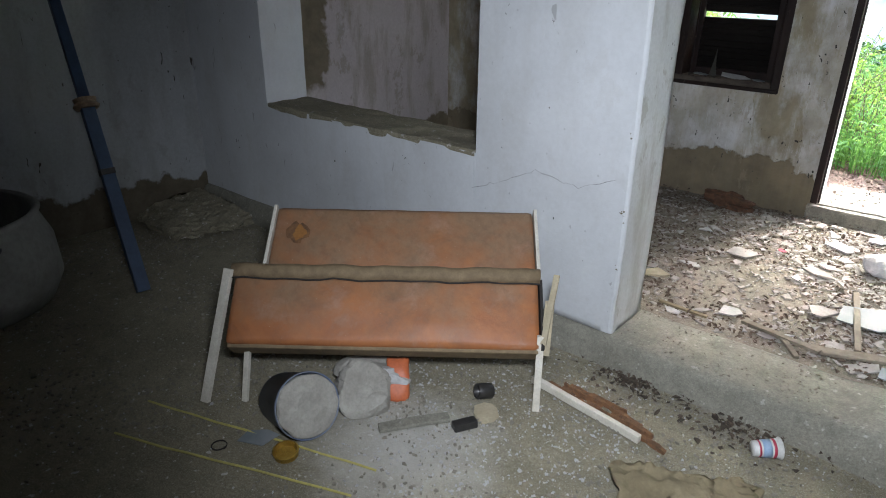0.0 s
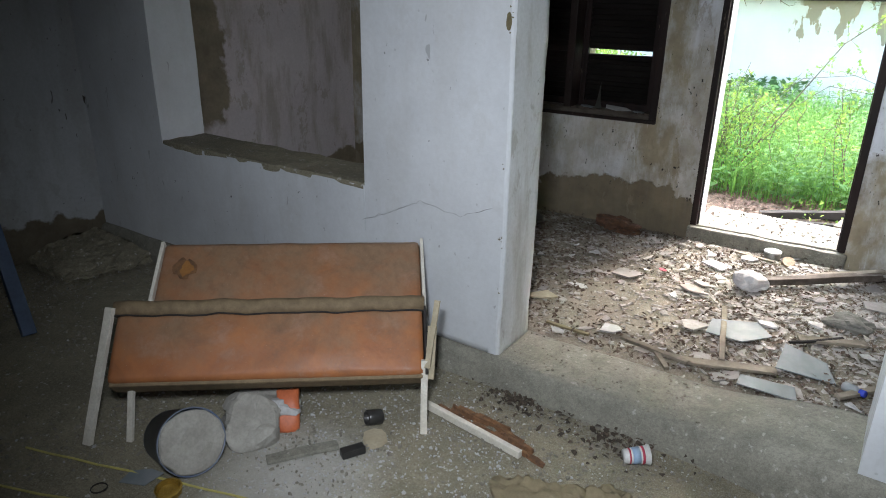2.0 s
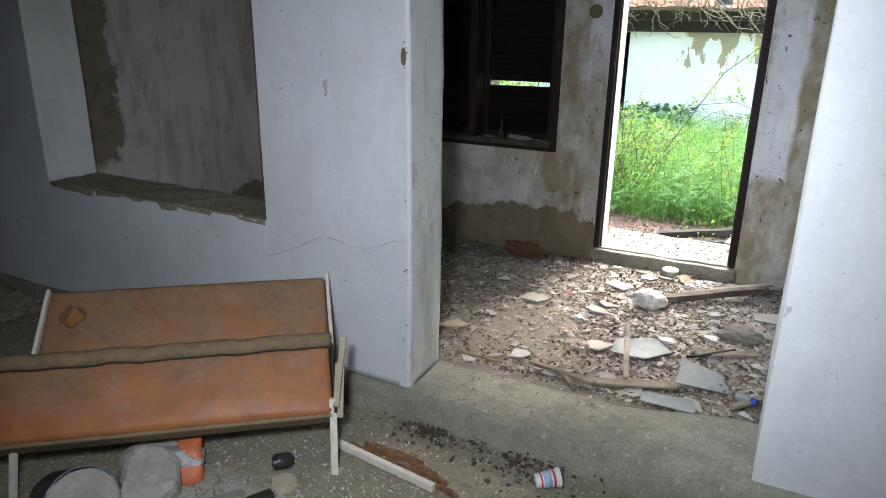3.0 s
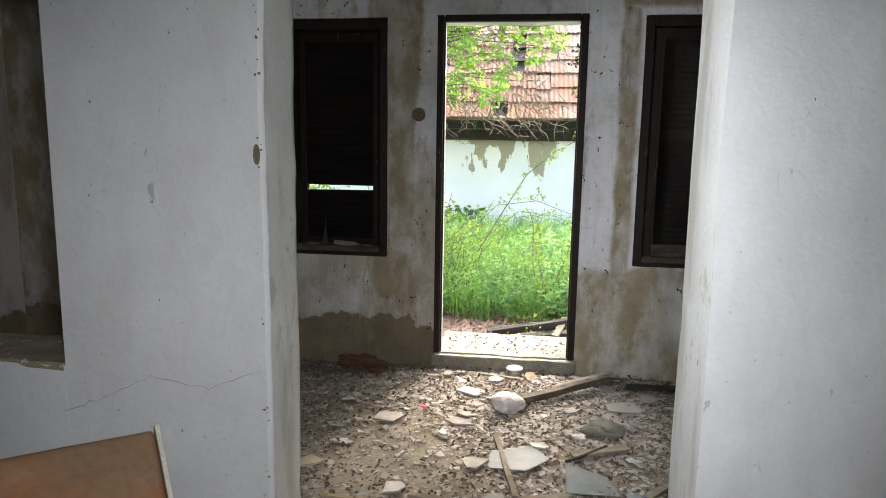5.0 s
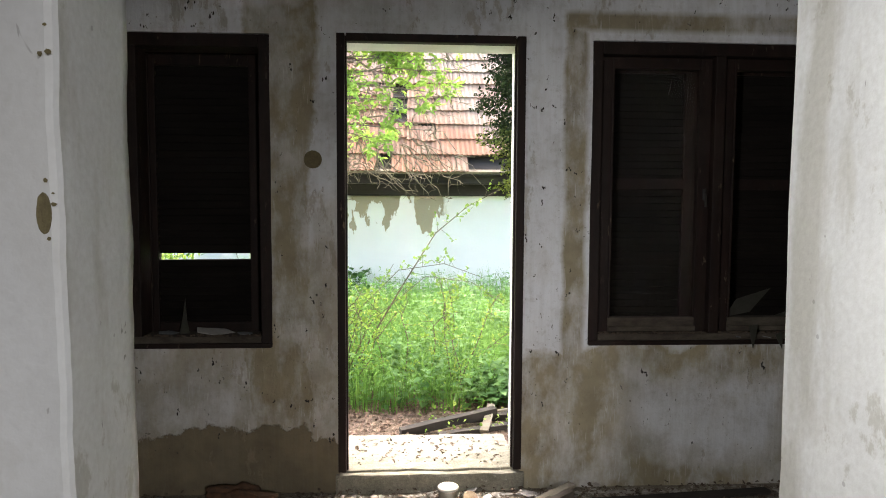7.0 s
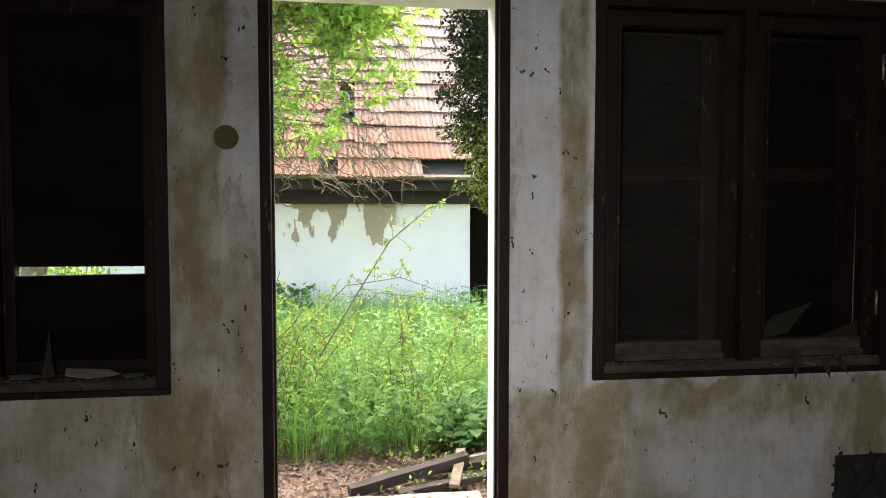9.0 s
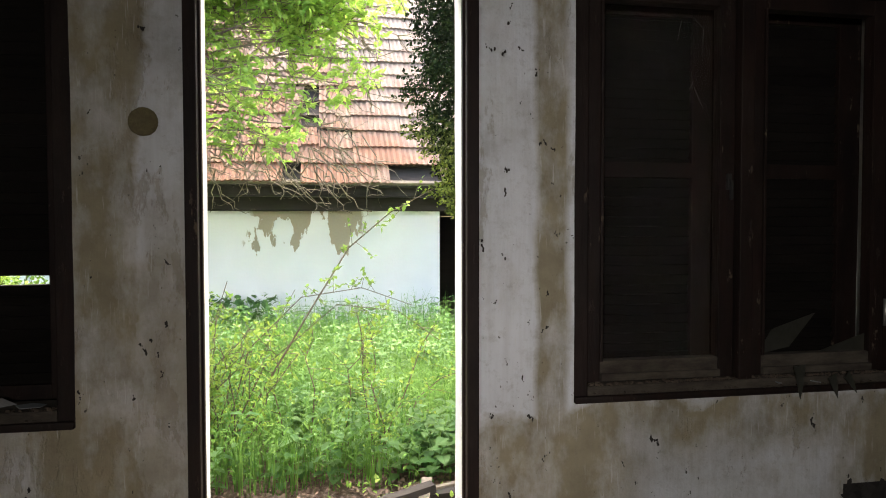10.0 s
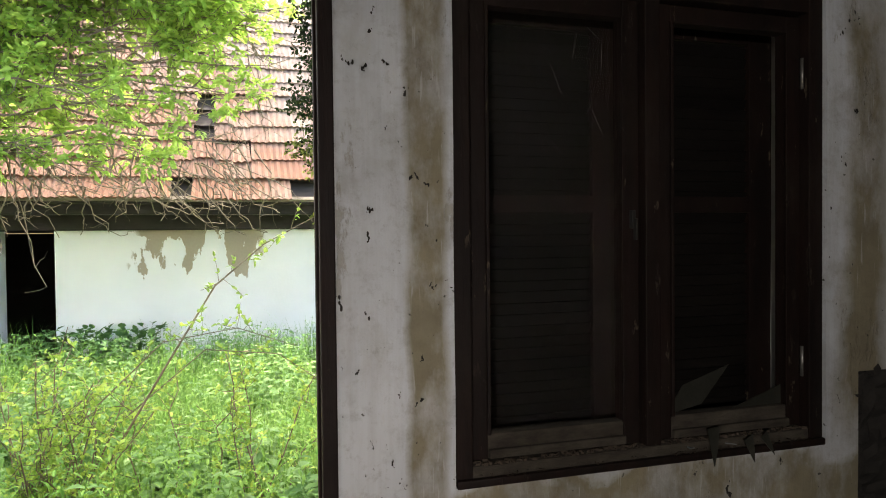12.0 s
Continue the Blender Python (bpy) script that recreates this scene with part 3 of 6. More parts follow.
def sheet(name, label, mat, x0, y0, x1, y1, z, step, rise, category="floor"):
    nx, ny = round((x1 - x0) / step), round((y1 - y0) / step)
    verts, faces = [], []
    for j in range(ny + 1):
        for i in range(nx + 1):
            p = Vector((x0 + (x1 - x0) * i / nx, y0 + (y1 - y0) * j / ny, 0))
            verts.append((p.x, p.y, z + rise * (noise.noise(p * 1.3) + 0.5 * noise.noise(p * 6))))
    for j in range(ny):
        for i in range(nx):
            a = j * (nx + 1) + i
            faces.append((a, a + 1, a + nx + 2, a + nx + 1))
    return tagged(cooked(name, verts, faces, mat, True), label, category, kind="structure")


sheet("floor_1", "gritty, dusty concrete floor", M["floor"], WX, -2.4, 3.1, PY0 - 0.02, 0.0, 0.06, 0.006)
sheet("floor_2", "dirty concrete floor under rubble and dead leaves", M["floor_back"], RX0, PY1 - 0.02, RX1, BY0 + 0.02, 0.115, 0.06, 0.008)


def kerb():
    prof = [(PY1 + 0.02, 0.0), (PY1 + 0.02, KERB - 0.01), (PY1 - 0.01, KERB + 0.002), (PY0 + 0.12, KERB + 0.002), (PY0 + 0.01, KERB),
            (PY0 - 0.025, KERB - 0.012), (PY0 - 0.04, KERB - 0.04), (PY0 - 0.05, 0.05), (PY0 - 0.065, 0.0), (PY0 - 0.066, -0.05)]
    nx = 130
    verts, faces = [], []
    n = len(prof)
    for i in range(nx + 1):
        x = -4.06 + 7.16 * i / nx
        for y, z in prof:
            p = Vector((x, y, z))
            k = min(1, max(0, (x + 0.25) / 0.6))
            out = Vector((0, -0.07 if y < PY0 else 0, 0.075 if z > 0.02 else 0)) * k * k * (3 - 2 * k)
            verts.append(p + out + noise.noise_vector(p * 3) * 0.008 + noise.noise_vector(p * 17) * 0.004)
    for i in range(nx):
        for j in range(n - 1):
            a = i * n + j
            faces.append((a, a + n, a + n + 1, a + 1))
    tagged(cooked("trim_kerb", verts, faces, M["kerb"], True), "worn raised concrete kerb between the rooms", "kerb", kind="structure")


kerb()
bm = boxes((DX0 - 0.02, BY0 - 0.025, 0.09, DX1 + 0.02, BY0 + 0.02, DZ0 - 0.008), (DX0 + 0.002, BY0 + 0.02, 0.0, DX1 - 0.002, 5.02, DZ0), bevel=0.012)
bmesh.ops.subdivide_edges(bm, edges=[e for e in bm.edges if e.calc_length() > 0.3], cuts=14, use_grid_fill=True)
for v in bm.verts:
    v.co += noise.noise_vector(v.co * 9) * 0.006 + noise.noise_vector(v.co * 31) * 0.005
tagged(link("trim_threshold", bm, M["kerb"]), "crumbling concrete door threshold", "threshold", kind="structure")

# ---- door frame and windows ----
door = thing("door_1", "dark brown wooden door frame with no leaf", "door frame", kind="structure")
F = 0.032
part("jamb", boxes((DX0 - 0.006, BY0 - 0.008, DZ0, DX0 + F, BY0 + 0.045, DZ1 + 0.005), (DX0 + F, BY0 + 0.022, DZ0, DX0 + F + 0.008, BY0 + 0.045, DZ1), bevel=0.004), M["frame"], door)
part("jamb", boxes((DX1 - F, BY0 - 0.008, DZ0, DX1 + 0.008, BY0 + 0.045, DZ1 + 0.005), (DX1 - F - 0.008, BY0 + 0.022, DZ0, DX1 - F, BY0 + 0.045, DZ1), bevel=0.004), M["frame"], door)
part("head", boxes((DX0 + F + 0.008, BY0 - 0.007, DZ1 - F, DX1 - F - 0.008, BY0 + 0.043, DZ1 + 0.006), bevel=0.004), M["frame"], door)
part("strike_plate", boxes((DX1 - 0.012, BY0 - 0.019, 1.30, DX1 + 0.002, BY0 - 0.014, 1.36), bevel=0.001), M["frame"], door, "small dark strike plate")


def window(name, x0, x1, label, gap, pane_sides):
    """A two-leaf casement window with louvred shutters; leaves that are None have lost their sash."""
    w = thing(name, label, "window", kind="structure")
    z0, z1, y = WZ0, WZ1, BY0
    xm = (x0 + x1) / 2
    part("window_frame", boxes((x0, y + 0.014, z0, x0 + 0.055, y + 0.16, z1), (x1 - 0.055, y + 0.014, z0, x1, y + 0.16, z1),
                               (x0 + 0.055, y + 0.016, z1 - 0.06, x1 - 0.055, y + 0.16, z1), bevel=0.004), M["frame"], w)
    part("bottom_rail", boxes((x0 + 0.055, y + 0.016, z0, x1 - 0.055, y + 0.16, z0 + 0.05), bevel=0.006), M["dusty_wood"], w, "dust-caked bottom rail")
    part("mullion", boxes((xm - 0.026, y + 0.018, z0 + 0.05, xm + 0.026, y + 0.15, z1 - 0.06), bevel=0.004), M["frame"], w)
    part("window_sill", boxes((x0 + 0.004, y - 0.004, z0 - 0.004, x1 - 0.004, y + 0.016, z0 + 0.02), bevel=0.006), M["frame"], w)
    for side, (a, b) in enumerate(((x0 + 0.058, xm - 0.029), (xm + 0.029, x1 - 0.058))):
        s = 0.055
        low, top = z0 + 0.055, z1 - 0.065
        if pane_sides[side]:
            c = part("casement", boxes((a, y + 0.05, low, a + s, y + 0.10, top), (b - s, y + 0.05, low, b, y + 0.10, top),
                                       (a + s, y + 0.052, top - s, b - s, y + 0.098, top), bevel=0.004), M["frame"], w)
            part("sash_bead", boxes((a + s - 0.002, y + 0.042, low + 0.07, a + s + 0.008, y + 0.05, top - s), (b - s - 0.008, y + 0.042, low + 0.07, b - s + 0.002, y + 0.05, top - s), bevel=0.002), M["frame"], c)
            part("sash_rail", boxes((a + s, y + 0.052, low, b - s, y + 0.098, low + s * 1.3), (a + s, y + 0.035, low + 0.004, b - s, y + 0.052, low + 0.03), bevel=0.005), M["dusty_wood"], c, "dust-caked lower sash rail")
            for hz in (1.05, 2.0):
                hx = a - 0.004 if side == 0 else b + 0.004
                v, f = tube([(hx, y + 0.044, hz), (hx, y + 0.044, hz + 0.1)], 0.007, 0.007, 8)
                h = cooked("hinge", v, f, M["metal"], True)
                h.parent = c
            if side == 0:
                part("latch", boxes((b - 0.034, y + 0.034, 1.545, b - 0.02, y + 0.05, 1.60), (b - 0.03, y + 0.02, 1.51, b - 0.022, y + 0.034, 1.575), bevel=0.002), M["black"], c, "dark window latch")
        if pane_sides[side] == "whole":
            g = part("pane", boxes((a + s - 0.005, y + 0.074, z0 + 0.12, b - s + 0.005, y + 0.078, top - s + 0.005)), M["glass"], c, "dusty, cobwebbed window pane")
            g.visible_shadow = False
        elif pane_sides[side] == "broken":
            bm = bmesh.new()
            for poly in (((a + s, 0.955), (a + s + 0.13, 0.98), (a + s + 0.235, 1.10), (a + s + 0.06, 1.045)), ((b - s - 0.2, 0.955), (b - s, 0.955), (b - s, 1.02))):
                lo = [bm.verts.new((px, y + 0.075, pz)) for px, pz in poly]
                hi = [bm.verts.new((px, y + 0.078, pz)) for px, pz in poly]
                bm.faces.new(lo), bm.faces.new(hi[::-1])
                for i in range(len(lo)):
                    bm.faces.new((lo[i], hi[i], hi[(i + 1) % len(lo)], lo[(i + 1) % len(lo)]))
            g = part("pane", bm, M["dirty_glass"], c, "broken, dirt-caked glass left in the sash")
            g.visible_shadow = False
        # the louvred shutter outside
        sa, sb = (x0 - 0.006, xm - 0.001) if side == 0 else (xm + 0.001, x1 + 0.006)
        inner, outer = (0.03, 0.158) if gap else (0.08, 0.10)
        la, lb = (sa + outer, sb - inner) if side == 0 else (sa + inner, sb - outer)
        sh = part("shutter", boxes((sa, y + 0.24, z0 + 0.002, la, y + 0.28, z1 + 0.006), (lb, y + 0.24, z0 + 0.002, sb, y + 0.28, z1 + 0.006),
                                   (la, y + 0.242, z1 - 0.105, lb, y + 0.278, z1 + 0.006), (la, y + 0.242, z0 + 0.002, lb, y + 0.278, z0 + 0.08),
                                   bevel=0.003), M["frame"], w, "closed louvred shutter")
        if not gap:
            part("shutter_rail", boxes((la, y + 0.236, 1.60, lb, y + 0.244, 1.655), bevel=0.002), M["frame"], sh)
        slat = None
        pitch = 0.0365
        for k in range(int((z1 - z0 - 0.16) / pitch) + 1):
            z = z0 + 0.09 + k * pitch
            if side == 1 and gap and abs(z - gap) < 0.022:
                continue
            if slat is None:
                slat = part("slat", boxes((-(lb - la) / 2, -0.004, -0.0235, (lb - la) / 2, 0.004, 0.0235), bevel=0.0015), M["slat"], sh)
                one = slat
            else:
                one = new("slat", slat.data)
                one.parent = sh
            loose = 1.0 if gap else 0.3
            one.matrix_basis = pose((la + lb) / 2, y + 0.264, z + rnd(-0.004, 0.004) * loose, 24 + rnd(-7, 7) * loose, rnd(-0.6, 0.6) * loose, 0)
    part("sill_board", boxes((x0 + 0.06, y + 0.165, z0 - 0.002, x1 - 0.06, y + 0.34, z0 + 0.014), bevel=0.003), M["frame"], w)
    return w


window("window_1", AX0, AX1, "dark brown casement window, sashes gone, louvred shutters closed", 1.243, (None, None))
window("window_2", CX0, CX1, "dark brown casement window with cobwebs, one broken pane, shutters closed", 0, ("whole", "broken"))

# ---- outside: ground, outhouse ----
def ground():
    xs = np.concatenate([[-400, -60, -15], np.arange(-6, 6.01, 0.2), [15, 60, 400]])
    ys = np.concatenate([np.arange(4.8, 11.01, 0.2), [15, 40, 90, 500]])
    verts, faces = [], []
    for y in ys:
        for x in xs:
            p = Vector((x, y, 0))
            verts.append((x, y, 0.11 + (0.03 * noise.noise(p * 1.1) + 0.012 * noise.noise(p * 6)) * (1 if abs(x) < 7 else 0)))
    nx = len(xs)
    for j in range(len(ys) - 1):
        for i in range(nx - 1):
            a = j * nx + i
            faces.append((a, a + 1, a + nx + 1, a + nx))
    tagged(cooked("ground", verts, faces, M["soil"], True), "brown leaf-covered soil of an overgrown yard", "ground", kind="structure")


ground()
HY = 10.6
house = thing("outhouse", "low whitewashed outhouse with a broken clay-tile roof", "building", pose(0, HY, 0.1))
hm = Matrix.Translation((0, -HY, -0.1))


def hpart(name, specs, mat, label="", bevel=0.0):
    return part(name, boxes(*specs, bevel=bevel, m=hm), mat, house, label)


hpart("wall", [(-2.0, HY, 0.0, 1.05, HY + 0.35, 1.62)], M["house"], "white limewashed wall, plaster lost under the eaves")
hpart("wall", [(-6.0, HY, 0.0, -2.55, HY + 0.35, 1.62)], M["house"])
# plain dark panel closes the outhouse behind its open bays
hpart("wall", [(-6.0, HY + 3.5, 0.0, 2.9, HY + 3.8, 1.62)], M["dark_wood"], "dark back wall behind the open bays")
hpart("wall", [(2.6, HY + 0.35, 0.0, 2.9, HY + 3.5, 1.62)], M["house"])
hpart("wall", [(-6.0, HY + 0.35, 0.0, -5.7, HY + 3.5, 1.62)], M["house"])
hpart("beam", [(-6.1, HY - 0.12, 1.625, 2.9, HY + 0.3, 1.79)], M["dark_wood"], "dark weathered eaves beam", 0.01)
hpart("fascia", [(-6.1, HY - 0.34, 1.78, 2.9, HY - 0.13, 1.90)], M["dark_wood"], "dark weathered fascia board", 0.008)
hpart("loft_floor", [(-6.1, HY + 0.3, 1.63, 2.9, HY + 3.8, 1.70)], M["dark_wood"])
EY, EZ = 10.12, 1.935          # eaves line
RISE = 3.25
S = math.sqrt(0.5)
deck = bmesh.new()
box(deck, -6.1, 0.02, -0.10, 3.0, RISE / S, -0.07)
bmesh.ops.transform(deck, matrix=hm @ pose(0, EY, EZ, 45), verts=deck.verts)
part("roof_deck", deck, M["dark_wood"], house, "dark boards under the roof tiles")
back = bmesh.new()
box(back, -6.1, 0.0, -0.10, 3.0, RISE / S, -0.05)
bmesh.ops.transform(back, matrix=hm @ pose(0, EY + 2 * RISE + 0.05, EZ, 45, 0, 180) @ Matrix.Translation((3.1, 0, 0)), verts=back.verts)
part("roof_deck", back, M["dark_wood"], house)
for k in range(14):
    bt = bmesh.new()
    box(bt, -6.1, k * 0.32 + 0.03, -0.066, 3.0, k * 0.32 + 0.075, -0.028)
    bmesh.ops.transform(bt, matrix=hm @ pose(0, EY, EZ, 45), verts=bt.verts)
    part("batten", bt, M["wood"] if k == 0 else M["dark_wood"], house)


def tile_mesh():
    """One ribbed clay tile, lying along y, its lower edge at y = 0."""
    n, w = 13, 0.205
    verts, faces = [], []
    for y, lift in ((0.0, 0.022), (0.355, -0.004)):
        for i in range(n):
            verts.append((-w / 2 + w * i / (n - 1), y, lift + 0.009 * math.cos(2 * math.pi * 3 * i / (n - 1))))
    for i in range(n):
        x, _, z = verts[i]
        verts.append((x, 0.002, z - 0.02))
    for i in range(n - 1):
        faces.append((i, i + 1, n + i + 1, n + i))
        faces.append((2 * n + i, 2 * n + i + 1, i + 1, i))
    return verts, faces


tv, tf = tile_mesh()
tile_me = bpy.data.meshes.new("tile")
tile_me.from_pydata(tv, [], tf)
tile_me.materials.append(M["tile"])
far = Heap()
for row in range(14):
    for col in range(44):
        x = -6.0 + 0.203 * col + (0.0 if row % 2 else 0.0)
        if row == 0 and (0.42 < x < 0.92 or -0.86 < x < -0.68) or (row in (3, 4) and -0.52 < x < -0.36) or (row == 5 and -0.70 < x < -0.5):
            continue
        jx, jy, tw = rnd(-0.006, 0.006), rnd(-0.012, 0.012), rnd(-0.8, 0.8)
        if row == 0 and x > -0.7:
            jy -= 0.02
        if row in (2, 3, 4, 5) and abs(x + 0.45) < 0.35:
            tw, jy = rnd(-6, 6), rnd(-0.05, 0.03)
        m = hm @ pose(0, EY, EZ, 45) @ pose(x + jx, row * 0.32 + jy, rnd(-0.003, 0.004), rnd(-0.7, 0.7), rnd(-0.6, 0.6), tw)
        if row < 9 and -3.0 < x < 2.2 and row * 26 < 330:
            o = new("roof_tile", tile_me)
            o.parent, o.matrix_basis = house, m
        else:
            far.add([m @ Vector(p) for p in tv], tf)
o = far.make("roof_tiles", M["tile"])
o.parent = house
tagged(o, kind="stuff")

# ---- outside: plants ----
UP = Vector((0, 0, 1))


def unit():
    while True:
        p = Vector((rnd(-1, 1), rnd(-1, 1), rnd(-1, 1)))
        if 0.05 < p.length < 1:
            return p.normalized()


def grass():
    h = Heap()
    for _ in range(30000):
        x, y = rnd(-4.2, 3.4), 5.48 + 4.9 * random.random() ** 1.25
        if y < 5.66 + 0.16 * noise.noise(Vector((x * 1.7, 3, 0))) + (0.3 if -0.5 < x < 0.3 else 0) * random.random():
            continue
        patch = noise.noise(Vector((x * 1.1, y * 1.1, 0)))
        tall = rnd(0.18, 0.5) * (1 + 0.5 * patch) * (0.75 + 0.10 * (y - 5.7))
        lean = Vector((rnd(-1, 1), rnd(-1, 1), 0)) * tall * rnd(0.15, 0.6)
        p = Vector((x, y, 0.1))
        w = rnd(0.0016, 0.0048)
        s = Vector((lean.y, -lean.x, 0)).normalized() * w
        a, b = p + lean * 0.25 + UP * tall * 0.6, p + lean + UP * tall * rnd(0.8, 1.0)
        h.add([p - s, p + s, a + s * 0.8, a - s * 0.8, b], [(0, 1, 2, 3), (3, 2, 4)])
    tagged(h.make("grass", M["grass"]), "long fresh green grass in the yard", "grass", kind="stuff")


def nettles():
    h = Heap()
    for _ in range(2900):
        x, y = rnd(-4.0, 3.2), 5.7 + 4.6 * random.random() ** 1.15
        patch = noise.noise(Vector((x * 0.9 + 4, y * 0.9, 2)))
        if patch < -0.12 or (y < 6.6 and random.random() < (0.75 if x < -0.1 else 0.45)):
            continue
        tall = rnd(0.22, 0.5) * (1 + 0.4 * patch) * (0.72 + 0.09 * (y - 5.7))
        p, lean = Vector((x, y, 0.1)), Vector((rnd(-0.12, 0.12), rnd(-0.15, 0.08), 0))
        top = p + UP * tall + lean
        v, f = tube([p, p + UP * tall * 0.5 + lean * 0.3, top], 0.003, 0.0016, 3)
        h.add(v, f)
        k, a = 0.25, rnd(0, 3)
        while k <= 1.0:
            q = p + (top - p) * k
            big = rnd(0.06, 0.105) * (1.15 - 0.4 * k) * (1.0 if y < 6.9 and x > -0.3 else 0.85)
            for s in (0, math.pi):
                d = Vector((math.cos(a + s), math.sin(a + s), rnd(-0.25, 0.3)))
                h.leaf(q, d, UP, big * 1.25, big * 0.85)
            a += math.pi / 2 + rnd(-0.3, 0.3)
            k += rnd(0.10, 0.17)
    tagged(h.make("nettles", M["nettle"]), "dense patch of young green nettles", "nettles", kind="stuff")


def weeds():
    """Fine, feathery weeds between the grass."""
    h = Heap()
    for _ in range(3000):
        x, y = rnd(-3.6, 3.0), 5.72 + 4.0 * random.random() ** 1.3
        p = Vector((x, y, 0.1))
        tall = rnd(0.3, 0.62)
        lean = Vector((rnd(-0.12, 0.12), rnd(-0.12, 0.12), 0))
        for k in range(12):
            g = 0.2 + 0.8 * k / 11
            q = p + UP * tall * g + lean * g
            d = Vector((rnd(-1, 1), rnd(-1, 1), rnd(0, 0.9)))
            h.leaf(q, d, UP, rnd(0.03, 0.065), rnd(0.008, 0.018))
    tagged(h.make("weeds", M["grass"]), "feathery light green weeds", "weeds", kind="stuff")


grass(), nettles(), weeds()


def arc(a, b, sag, n=7, wob=0.03):
    a, b = Vector(a), Vector(b)
    return [a.lerp(b, k / n) + UP * sag * 4 * (k / n) * (1 - k / n) + unit() * wob * (0 < k < n) for k in range(n + 1)]


def tree():
    t = thing("elder_tree", "spreading tree with pale bark and bright spring leaves", "tree", pose(-3.5, 8.9, 0.1))
    off = Matrix.Translation((3.5, -8.9, -0.1))
    wood, leaves = Heap(), Heap()
    v, f = tube([(-3.5, 8.9, 0.0), (-3.45, 8.88, 0.9), (-3.3, 8.85, 1.8), (-3.2, 8.9, 2.8), (-3.0, 8.9, 3.8), (-2.8, 9.0, 4.8)], 0.13, 0.05, 10)
    trunk = cooked("trunk", [off @ Vector(p) for p in v], f, M["bark"], True)
    trunk.parent = t

    def spray(p, d, size):
        """A compound leaf."""
        d = d.normalized()
        s = d.cross(UP)
        s = s.normalized() if s.length > 0.05 else Vector((1, 0, 0))
        up = UP * 0.5 + unit()
        for k in range(2):
            q = p + d * size * (0.35 + 0.4 * k)
            for e in (-1, 1):
                leaves.leaf(q, d * 0.6 + s * e + UP * rnd(-0.45, 0.2), up, size * rnd(0.6, 0.85), size * 0.40)
        leaves.leaf(p + d * size, d + UP * rnd(-0.4, 0.1), up, size * 0.9, size * 0.40)

    ends = []
    for i in range(60):
        z = rnd(2.0, 5.2)
        x = rnd(-3.0, 0.15 if z > 2.7 else -0.1)
        ends.append((x, rnd(7.7, 9.2), z))
    ends += [(0.12, 8.2, 2.55), (0.28, 8.3, 3.1), (0.25, 8.4, 3.6), (0.1, 8.3, 2.9), (-0.2, 8.1, 2.25), (0.2, 8.5, 4.1), (-0.7, 8.1, 2.15), (-1.1, 8.2, 2.1), (-1.6, 8.0, 2.2), (0.3, 8.2, 3.35), (0.0, 8.2, 4.6)]
    ends += [(rnd(-0.6, 0.3), rnd(8.0, 8.7), rnd(3.0, 4.8)) for _ in range(16)]
    for e in ends:
        h = min(4.4, max(1.6, e[2] - rnd(-0.2, 0.7)))
        pts = arc((-3.3 + 0.1 * (h - 1.8), 8.88, h), e, rnd(0.05, 0.3), 9, 0.05)
        v, f = tube(pts, rnd(0.012, 0.024), 0.003, 5)
        wood.add(v, f)
        for k in range(3, 10):
            for _ in range(4):
                p = pts[k]
                d = unit()
                d = Vector((d.x * 0.8 + 0.35, d.y * 0.8, d.z * 0.75 - 0.05))
                tip = p + d * rnd(0.2, 0.5)
                tw = arc(p, tip, rnd(-0.05, 0.06), 3, 0.02)
                v, f = tube(tw, 0.0045, 0.0015, 3)
                wood.add(v, f)
                if tip.z < 1.98 or tip.x > 0.45:
                    continue
                thick = 0.5 if tip.z < 2.7 else 0.75 if tip.z < 3.1 else 1.0
                if noise.noise(tip * 1.7) < -0.3 or random.random() > thick:
                    continue
                for _ in range(7):
                    g = rnd(0.3, 1.0)
                    spray(p.lerp(tip, g), d * 0.6 + unit(), rnd(0.05, 0.095))
    # long bare limbs that reach across the roof
    for _ in range(15):
        z = rnd(2.3, 3.5)
        pts = arc((-3.2, 8.88, z + rnd(-0.9, 0.9)), (rnd(-1.2, 0.15), rnd(8.2, 9.4), z - rnd(0.0, 0.6)), rnd(0.15, 0.55), 12, 0.07)
        v, f = tube(pts, rnd(0.014, 0.024), 0.003, 6)
        wood.add(v, f)
        for p in pts[3:]:
            for _ in range(3):
                v, f = tube(arc(p, p + Vector((rnd(-0.1, 0.4), rnd(-0.2, 0.2), rnd(-0.35, 0.3))), rnd(-0.05, 0.05), 5, 0.025), 0.006, 0.0015, 4)
                wood.add(v, f)
    # bare twigs that hang before the eaves
    for _ in range(120):
        x = rnd(-3.0, 0.1)
        a = Vector((x, rnd(8.5, 9.3), rnd(1.95, 2.35)))
        b = a + Vector((rnd(-0.25, 0.55), rnd(-0.2, 0.2), rnd(-0.45, -0.15) if x > -1.9 else rnd(-1.2, -0.3)))
        pts = arc(a, b, rnd(-0.12, 0.02), 6, 0.035)
        v, f = tube(pts, 0.0075, 0.003, 4)
        wood.add(v, f)
        for _ in range(2):
            p = random.choice(pts[2:])
            v, f = tube(arc(p, p + unit() * rnd(0.1, 0.22), 0, 3, 0.02), 0.003, 0.001, 3)
            wood.add(v, f)
    for hp, name, mat in ((wood, "limb", M["bark"]), (leaves, "crown", M["tree_leaf"])):
        hp.v = [tuple(off @ Vector(p)) for p in hp.v]
        o = hp.make(name, mat)
        o.parent = t


tree()


